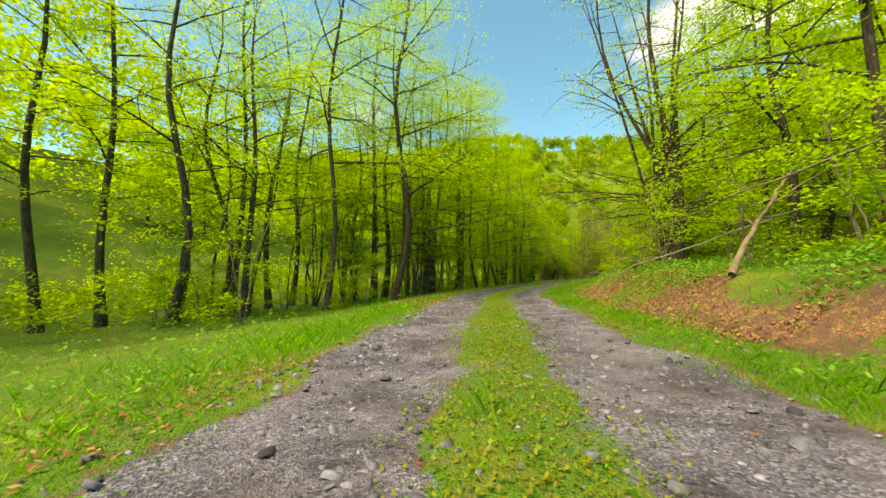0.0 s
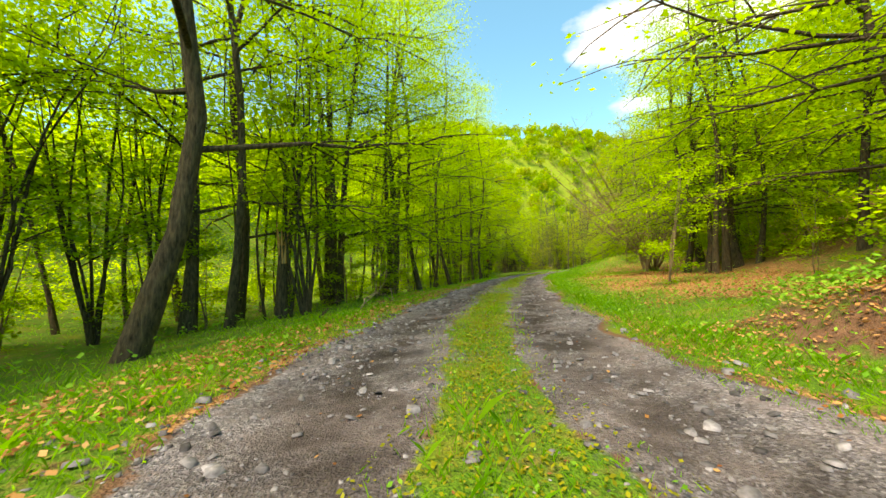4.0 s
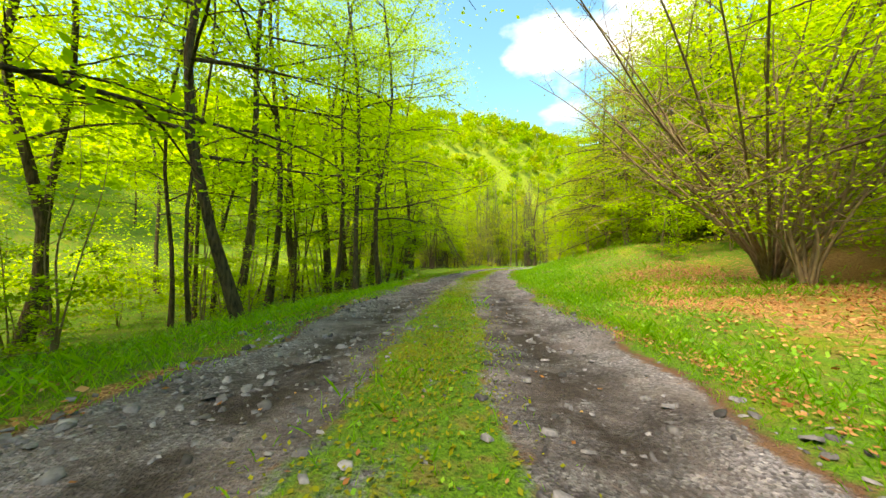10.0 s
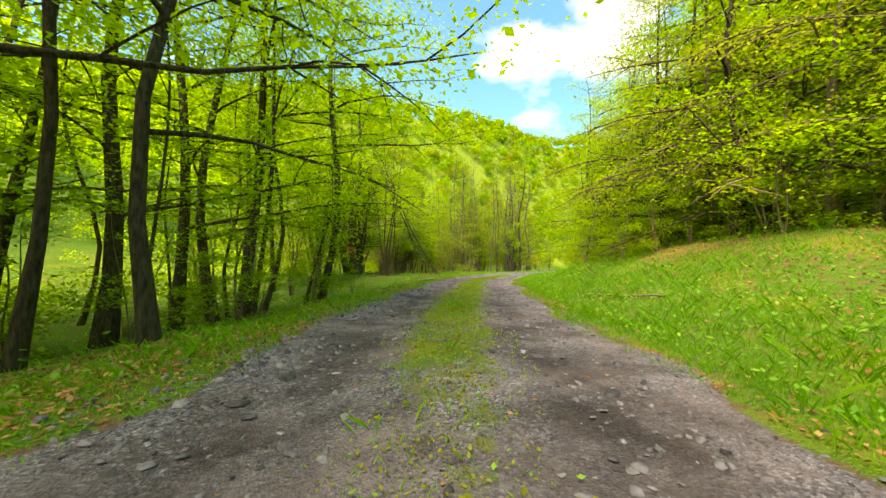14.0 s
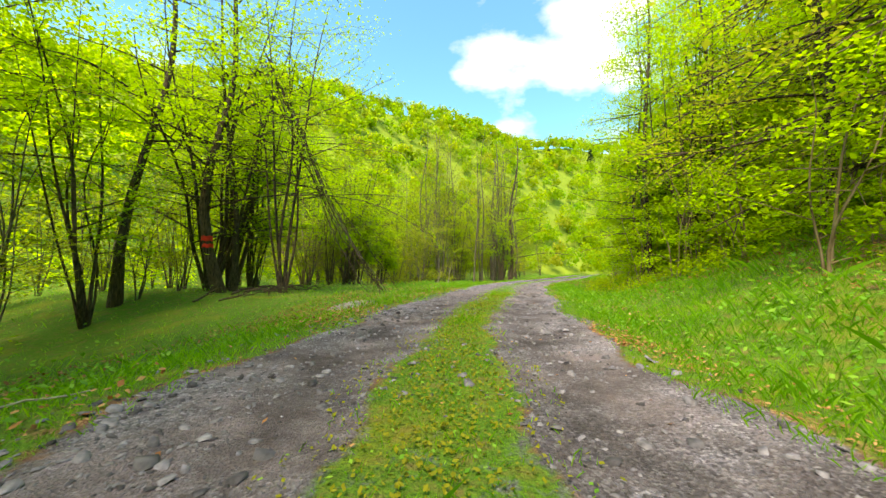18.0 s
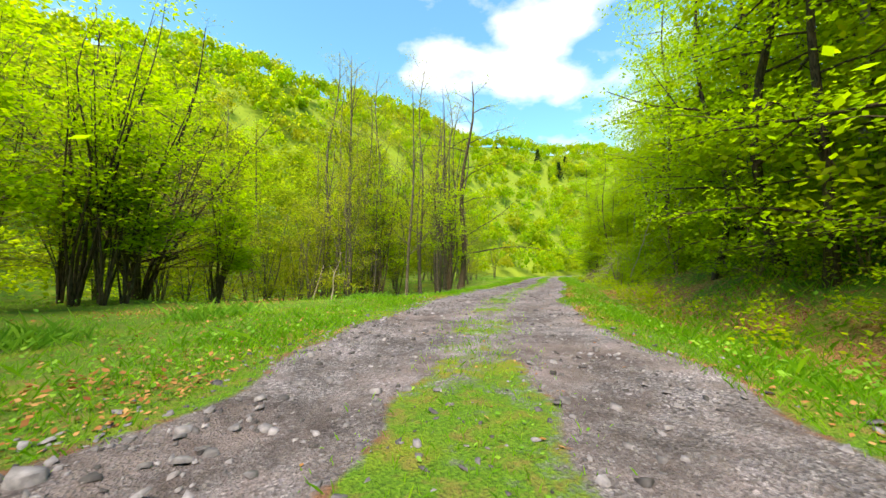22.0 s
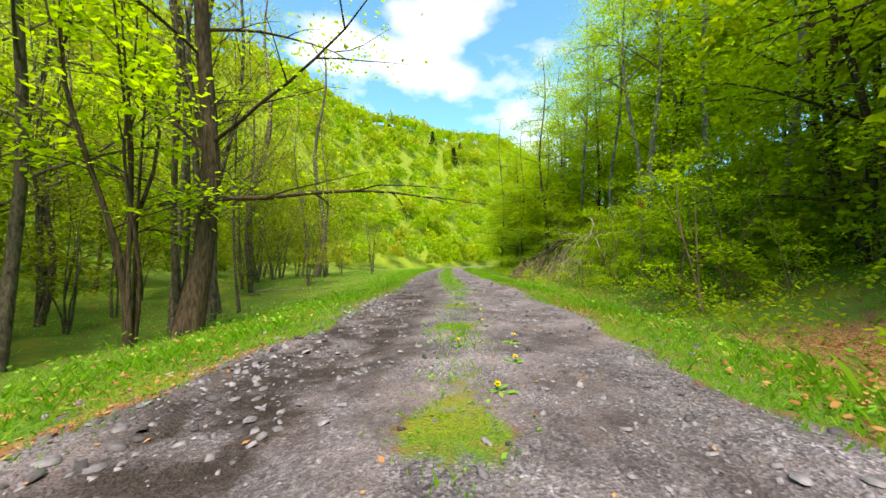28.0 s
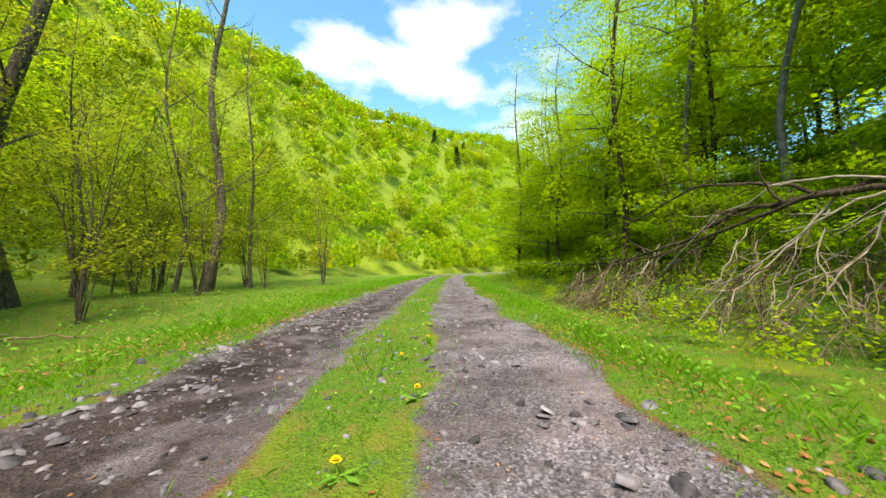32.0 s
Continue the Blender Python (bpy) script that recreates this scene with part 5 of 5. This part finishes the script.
def fallen_branch(pts, thick, mat, label, twigs=5, reach=0.6, name="fallen_branch", seed=1, joined=False):
    r = np.random.default_rng(seed)
    line = wood_line(pts)
    base = line[0].copy()
    e = thing(name, base, label, "branch", "fallen wood")
    b = Bag()
    b.put(*tube(line - base, thick * np.linspace(1, 0.35, len(line)), 7))
    part("limb", b.mesh("limb", mat, True), e)
    for _ in range(twigs):
        i = r.integers(len(line) // 4, len(line) - 1)
        d = line[min(i + 1, len(line) - 1)] - line[i - 1]
        d /= np.linalg.norm(d)
        tw = bent(line[i] - base, d + r.normal(0, 0.6, 3) * np.array([1, 1, 0.5]), reach * r.uniform(0.5, 1.2), 5, -0.2, r, 0.28)
        b = b if joined and _ else Bag()
        b.put(*tube(tw, thick * (0.55 if joined else 0.4) * np.linspace(1, 0.25, 6), 3 if joined else 4))
        if not joined:
            part("twig", b.mesh("twig", mat), e)
    if joined:
        tagged(part("brush", b.mesh("brush", mat), e), kind="stuff")
    return e


fallen_branch([(27.6, 1.42, 0.02), (27.1, 1.55, 0.07), (26.6, 1.68, 0.04), (26.1, 1.8, 0.02)], 0.017, DEADWOOD, "pale barkless stick lying in the grass beside the track", 2, 0.3, seed=3)
fallen_branch([(27.2, 1.38, 0.02), (26.8, 1.48, 0.03), (26.3, 1.62, 0.02)], 0.011, DEADWOOD, "thin pale stick on the track's grassy edge", 0, seed=4)
fallen_branch([(18.6, -3.0, 0.0), (18.9, -2.95, 0.28), (19.3, -2.7, 0.33), (20.1, -2.75, 0.1), (21.0, -3.1, 0.35)], 0.018, BARK_HAZEL, "arched grey fallen branch on the verge", 7, 1.1, seed=5)
fallen_branch([(19.5, -3.4, 0.05), (20.6, -3.3, 0.5), (21.8, -3.6, 1.0), (22.6, -3.9, 1.3)], 0.014, BARK_HAZEL, "long leaning dead branch above the verge", 6, 1.0, seed=6)
fallen_branch([(6.1, 3.7, 0.0), (7.0, 4.6, 0.7), (7.6, 5.4, 1.3), (8.0, 6.0, 1.9)], 0.055, BARK_HAZEL, "thin leaning dead stem on the earth bank", 5, 1.4, seed=7)
fallen_branch([(7.6, 5.4, 0.9), (8.6, 4.6, 0.6), (10.2, 3.7, 0.35), (11.6, 3.1, 0.1)], 0.02, DEADWOOD, "long bent twig hanging down the bank", 6, 0.9, seed=8)
fallen_branch([(5.2, 5.0, 1.6), (7.5, 4.4, 1.5), (9.5, 3.9, 1.0), (11.0, 3.4, 0.75)], 0.022, BARK_HAZEL, "bare branch arching over the bank", 8, 1.2, seed=9)
fallen_branch([(17.2, -3.2, 0.02), (18.0, -3.5, 0.1), (18.9, -4.0, 0.05)], 0.025, BARK, "dark rotten branch on the forest edge", 3, 0.5, seed=10)
fallen_branch([(30.5, 5.6, 0.04), (31.2, 6.2, 0.1), (32.2, 6.9, 0.05)], 0.02, BARK, "dark branch lying on dead leaves", 4, 0.7, seed=11)
fallen_branch([(48.0, 4.0, 0.03), (49.2, 3.6, 0.1), (50.4, 4.2, 0.12)], 0.022, BARK_HAZEL, "curved branch lying on the grassy bank", 3, 0.6, seed=12)
for k in range(16):
    a, r0 = rng.uniform(58.2, 61.5), rng.uniform(-8.4, -6.2)
    w = rng.uniform(-0.7, 0.7)
    n = rng.uniform(0.5, 1.1)
    h = rng.uniform(0.03, 0.25)
    fallen_branch([(a - n * math.cos(w), r0 - n * math.sin(w), h), (a, r0, h + 0.06), (a + n * math.cos(w), r0 + n * math.sin(w), h * 0.7)], rng.uniform(0.015, 0.04), BARK,
                  "dark cut branch in a low brushwood heap", 3, 0.5, "brushwood", 30 + k)
for k in range(9):
    a, r0 = rng.uniform(-0.6, 0.6), rng.uniform(-0.35, 0.35)
    fallen_branch([(60.4 + 0.4 * a, -8.2 + 0.6 * r0, 8.4), (60.6 + 0.4 * a, -7.2 + 0.6 * r0, 6.2), (60.8 + 0.4 * a, -6.4 + 0.5 * r0, 4.4), (60.95 + 0.6 * a, -5.7 + 0.7 * r0, 2.9), (61.1 + 0.8 * a, -5.0 + r0, 1.7), (61.1 + a, -4.4 + r0, 0.8), (61.2 + 1.2 * a, -3.9 + r0, 0.02)],
                  rng.uniform(0.014, 0.034), BARK if k % 4 else BARK_GREY, "thin mossy stem of a collapsed bush leaning to the grass", 9, 0.9, "leaning_stem", 321 + k, True)
fallen_branch([(80.6, 4.5, 0.7), (79.1, 4.9, 2.1), (78.4, 5.2, 2.9), (77.4, 5.6, 3.7)], 0.022, DEADWOOD, "pale snapped stem hanging in the bank's foliage", 5, 0.9, seed=340)
plant("dead_sapling", spot(70.9, -5.3), "thin pale bent dead sapling in the grass", "fallen wood", 78, DEADWOOD, LEAF, tall=1.1, girth=0.013, lean=(0.35, 0.1), first=0.5, limbs=3, reach=0.25, leaves=0, twigs=1, rise=0.9, sides=5)
plant("dead_sapling", spot(70.4, -4.4), "pale leafless dead sapling in the grass", "fallen wood", 77, DEADWOOD, LEAF, tall=1.3, girth=0.018, lean=(0.2, -0.1), first=0.35, limbs=4, reach=0.3, leaves=0, twigs=2, rise=0.9, sides=5)

# the crown of a fallen tree on the bank: dark trunk, one snapped stub, pale hanging branches
fallen_branch([(92.1, 6.4, 1.3), (92.3, 6.0, 1.55), (92.6, 5.7, 1.62), (93.0, 5.5, 1.58), (93.9, 5.35, 1.62), (94.8, 5.2, 1.7), (95.6, 4.95, 1.35), (96.6, 4.8, 1.2), (98.6, 4.6, 0.9)], 0.055, BARK, "dark trunk of a fallen tree lying down the bank", 10, 0.9, "fallen_tree", 51)
fallen_branch([(93.6, 5.4, 1.6), (94.6, 5.35, 2.0), (96.0, 5.2, 2.3), (97.4, 5.0, 2.1), (98.8, 4.7, 1.6)], 0.03, BARK, "thin arching bough of a fallen tree", 9, 0.8, "fallen_tree", 53)
fallen_branch([(93.2, 5.5, 1.6), (94.4, 5.0, 1.5), (95.8, 4.7, 1.1), (97.6, 4.4, 0.95), (99.0, 4.2, 0.5)], 0.032, BARK, "dark bough of a fallen tree drooping to the ditch", 12, 0.9, "fallen_tree", 54)
fallen_branch([(92.55, 5.7, 1.5), (92.47, 5.63, 1.8), (92.43, 5.6, 2.27)], 0.055, DEADWOOD, "pale snapped stub of a fallen tree's bough", 1, 0.4, "broken_bough", 52)
hanging = (((92.45, 5.6, 1.85), (92.1, 5.3, 1.5), (91.95, 5.1, 1.0), (91.85, 4.6, 0.35)), ((92.45, 5.6, 1.7), (92.3, 5.1, 1.15), (92.2, 4.85, 0.8), (92.05, 4.45, 0.0)),
           ((92.5, 5.6, 1.7), (93.3, 5.25, 1.45), (94.1, 4.85, 0.95), (95.3, 4.5, 0.15)), ((92.5, 5.6, 1.7), (93.0, 5.2, 1.25), (93.2, 4.85, 0.7), (93.4, 4.5, 0.02)),
           ((92.4, 5.7, 1.4), (91.7, 5.6, 1.05), (91.2, 5.4, 0.95), (90.7, 5.3, 0.7)), ((92.9, 5.5, 1.6), (94.2, 5.3, 1.9), (95.2, 5.0, 1.5), (96.3, 4.6, 0.6)),
           ((93.6, 5.4, 1.6), (94.0, 5.0, 1.0), (94.3, 4.6, 0.5), (94.3, 4.3, 0.02)), ((92.6, 5.9, 1.5), (91.9, 6.2, 1.5), (91.3, 6.5, 1.4), (90.8, 6.7, 1.1)))
for k, pts in enumerate(hanging):
    fallen_branch(pts, 0.019, DEADWOOD, "bleached dead branch hanging from a fallen tree", 9, 0.6, "dead_branch", 60 + k)
for k in range(105):
    s = rng.uniform(92.4, 99.5)
    u, h = 5.3 - 0.12 * (s - 93) + rng.normal(0, 0.25), rng.uniform(0.5, 1.7 - 0.1 * (s - 93))
    fallen_branch([(s, u, h), (s + rng.normal(0, 0.4), u - 0.35, h * 0.55), (s + rng.normal(0, 0.7), u - rng.uniform(0.3, 1.0), 0.02)], rng.uniform(0.006, 0.013), DEADWOOD if k % 5 == 0 else BARK_HAZEL if k % 2 else BARK,
                  "tangled dead twigs at the foot of the bank", 11, 0.6, "dead_branch", 80 + k, True)

# a tree snapped at head height, with torn orange wood
r = np.random.default_rng(4)
x, y, z = spot(19.7, -5.8)
snag = thing("broken_tree", (x, y, z), "snapped tree trunk with bare torn orange wood", "tree", "trees along the track")
b = Bag()
line = bent((0, 0, -0.2), (0.04, 0.02, 1), 2.2, 8, 0.0, r, 0.02)
b.put(*tube(line, 0.14 * np.linspace(1.25, 0.85, 9), 10))
part("trunk", b.mesh("trunk", BARK, True), snag)
for k in range(7):
    w = k * 0.9
    top = line[-1] + np.array([0.07 * math.cos(w), 0.07 * math.sin(w), 0])
    b = Bag()
    b.put(*tube(bent(top - (0, 0, 0.5), (0.05 * math.cos(w), 0.05 * math.sin(w), 1), r.uniform(0.7, 1.7), 5, 0, r, 0.03), np.array([0.05, 0.05, 0.045, 0.035, 0.02, 0.004]), 4))
    part("splinter", b.mesh("splinter", BROKEN), snag, "torn orange wood splinter" if k == 0 else "")
b = Bag()
b.put(*tube(bent(line[-1] - (0, 0, 0.1), (0.2, 0.5, 1), 3.5, 8, -0.1, r, 0.06), 0.06 * np.linspace(1, 0.3, 9), 6))
part("limb", b.mesh("limb", BARK), snag)

# red forestry marks: bands on the trunk by the glade, a splash on one slope beech
def paint_mark(owner, low, high, start, stop):
    rings = np.array([v.co[:] for v in next(o for o in owner.children if o.name.startswith("trunk")).data.vertices]).reshape(-1, 8, 3)
    heights = rings[:, :, 2].mean(1)
    girths = np.linalg.norm((rings - rings.mean(1, keepdims=True))[:, :, :2], axis=2).mean(1)
    mid = [np.interp((low + high) / 2, heights, rings.mean(1)[:, c]) for c in range(3)]
    rad = float(np.interp(low, heights, girths)) * 1.05
    w = np.linspace(start, stop, 19)
    v = np.array([(mid[0] + rad * math.cos(t), mid[1] + rad * math.sin(t), q + 0.02 * math.sin(5 * t)) for q in (low, high) for t in w])
    f = np.array([[i, i + 1, 19 + i + 1, 19 + i] for i in range(18)])
    part("paint_mark", mesh_of("paint_mark", v, f, RED_PAINT), owner, "red painted mark")


paint_mark(marked, 1.52, 1.64, 0, 2 * np.pi)
paint_mark(marked, 1.74, 1.9, 0, 2 * np.pi)
paint_mark(slope_beeches[1], 2.0, 2.6, 1.9, 4.6)

# pale gravel heap, and a sawn board in the grass
n = 700
t, q = rng.uniform(0, 2 * np.pi, n), np.sqrt(rng.uniform(0, 1, n))
hs, hu = 57.4 + 0.8 * q * np.cos(t), -2.95 + 0.62 * q * np.sin(t)
b = Bag()
at = on_ground(hs, hu, 0) + np.stack([0 * q, 0 * q, 0.06 * (1 - q**2)], -1)
for p in at:
    v, f = SHAPES[rng.integers(12)]
    b.put(p + v * rng.uniform(0.015, 0.04), f)
hx0, hy0, hz0 = spot(57.4, -2.95)
w = np.linspace(0, 2 * np.pi, 24, endpoint=False)
rings = [np.stack([np.full(24, 57.4) + 0.86 * k * np.cos(w), np.full(24, -2.95) + 0.68 * k * np.sin(w)], -1) for k in (1.0, 0.66, 0.33, 0.02)]
hv = np.vstack([on_ground(c[:, 0], c[:, 1], h) for c, h in zip(rings, (-0.02, 0.02, 0.04, 0.05))])
hfq = np.array([[a * 24 + i, a * 24 + (i + 1) % 24, (a + 1) * 24 + (i + 1) % 24, (a + 1) * 24 + i] for a in range(3) for i in range(24)])
heap = thing("gravel_heap", (0, 0, 0), "low heap of pale grey gravel on the grass", "gravel heap")
part("mound", mesh_of("mound", hv, hfq, PALE_STONE, True), heap)
tagged(part("gravel", b.mesh("gravel", PALE_STONE), heap), kind="stuff")
x, y, z = spot(60.4, -2.25)
bm = bmesh.new()
bmesh.ops.create_cube(bm, size=1, matrix=Matrix.Diagonal((0.36, 0.09, 0.035, 1)))
bmesh.ops.bevel(bm, geom=bm.edges[:], offset=0.004, segments=2, affect="EDGES")
me = bpy.data.meshes.new("board")
bm.to_mesh(me)
bm.free()
me.materials.append(PLANKWOOD)
board = tagged(new("board", me), "short offcut of pale sawn board lying in the grass", "board")
board.matrix_world = pose(x, y, z + 0.03, 4, 6, 70)


# ---- dandelions on the track's middle ----
def dandelion(s, u, tall=0.07, seed=1):
    r = np.random.default_rng(seed)
    x, y, z = spot(s, u)
    e = thing("dandelion", (x, y, z), "yellow dandelion flowering on the gravel track", "flower", "dandelions on the track")
    b = Bag()
    stalk = bent((0, 0, -0.01), (r.normal(0, 0.15), r.normal(0, 0.15), 1), tall, 4, 0, r, 0.05)
    b.put(*tube(stalk, np.full(5, 0.0022), 5))
    part("stalk", b.mesh("stalk", STALK), e)
    b = Bag()
    for q, (n, rad, lift) in enumerate(((16, 0.021, 0.001), (12, 0.016, 0.005), (8, 0.01, 0.009))):
        for k in range(n):
            w = 2 * np.pi * k / n + q
            d, sd = np.array([math.cos(w), math.sin(w), 0.25 * q]), np.array([-math.sin(w), math.cos(w), 0]) * 0.003
            c = stalk[-1] + (0, 0, lift)
            b.put(np.array([c - sd, c + sd, c + d * rad + sd * 1.3, c + d * rad - sd * 1.3]), np.array([[0, 1, 2, 3]]))
    part("flower_head", b.mesh("flower_head", YELLOW), e)
    v, f = leaf_quads(np.zeros((9, 3)) + r.normal(0, 0.008, (9, 3)) + (0, 0, 0.008), r.uniform(0.06, 0.12, 9), 0.25, 0.3, r)
    part("leaf_rosette", mesh_of("leaf_rosette", v, f, HERB), e)


for k, (s, u) in enumerate(((78.6, -0.02), (77.4, -0.1), (77.0, -0.14), (77.1, 0.1), (77.6, 0.22), (80.3, 0.25), (81.4, 0.0), (81.6, 0.5), (80.9, 0.42), (82.5, 0.3), (83.6, 0.35), (84.2, 0.1),
                            (70.9, 0.2), (71.4, 0.35), (72.6, 0.4), (73.3, 0.3), (90.6, 0.05), (91.4, 0.3), (92.3, 0.12), (93.0, 0.35), (94.1, 0.28), (95.2, 0.2), (97.0, 0.15), (99.5, 0.2))):
    dandelion(s, u, 0.05 + 0.04 * ((k * 7) % 5) / 4, 200 + k)


# ---- dark spruces on the far ridge ----
def spruce(x, y, tall, seed):
    r = np.random.default_rng(seed)
    e = thing("spruce_tree", (x, y, float(hill(np.array(x), np.array(y))) - 0.3), "dark green spruce on the far wooded ridge", "tree", "spruces on the ridge")
    b = Bag()
    b.put(*tube(np.array([(0, 0, tall * t) for t in np.linspace(0, 1, 6)]), 0.2 * np.linspace(1, 0.1, 6), 6))
    part("trunk", b.mesh("trunk", BARK), e)
    n = 900
    h = r.uniform(0.08, 1, n) ** 0.9
    w = r.uniform(0, 2 * np.pi, n)
    rad = (1 - h) * tall * 0.3 * r.uniform(0.3, 1.1, n) + 0.1
    at = np.stack([rad * np.cos(w), rad * np.sin(w), h * tall - 0.25 * rad], -1)
    v, f = leaf_quads(at, r.uniform(0.5, 1.0, n), 0.5, 0.5, r)
    part("crown", mesh_of("crown", v, f, NEEDLE), e)


for k, (x, y, tall) in enumerate(((176, 186, 12), (186, 180, 10), (150, 190, 8), (200, 186, 8))):
    spruce(x, y, tall, 400 + k)

# loose wood on the verges
fallen_branch([(95.53, -9.45, 0.03), (95.58, -9.13, 0.06), (96.01, -9.26, 0.03)], 0.035, BARK_HAZEL, "weathered branch lying in the verge grass", 3, 0.4, seed=300)
fallen_branch([(96.00, -9.28, 0.03), (96.31, -8.65, 0.06), (96.34, -7.86, 0.03)], 0.03, DEADWOOD, "weathered branch lying in the verge grass", 3, 0.4, seed=301)
fallen_branch([(95.89, -7.46, 0.03), (95.64, -6.35, 0.06), (95.62, -5.49, 0.03)], 0.025, BARK_HAZEL, "weathered branch lying in the verge grass", 3, 0.4, seed=302)
fallen_branch([(97.35, -10.18, 0.03), (97.87, -10.37, 0.06), (98.58, -10.64, 0.03)], 0.022, DEADWOOD, "weathered branch lying in the verge grass", 3, 0.4, seed=303)
fallen_branch([(89.47, -3.00, 0.03), (89.04, -2.42, 0.06), (88.74, -2.01, 0.03)], 0.014, BARK_HAZEL, "weathered branch lying in the verge grass", 3, 0.4, seed=304)
fallen_branch([(50.4, -2.7, 0.03), (50.9, -2.4, 0.06), (51.5, -2.1, 0.03)], 0.012, DEADWOOD, "weathered branch lying in the verge grass", 1, 0.3, seed=305)
fallen_branch([(43.94, 3.51, 0.03), (44.77, 3.06, 0.06), (46.78, 2.74, 0.03)], 0.02, BARK_HAZEL, "weathered branch lying in the verge grass", 3, 0.4, seed=306)
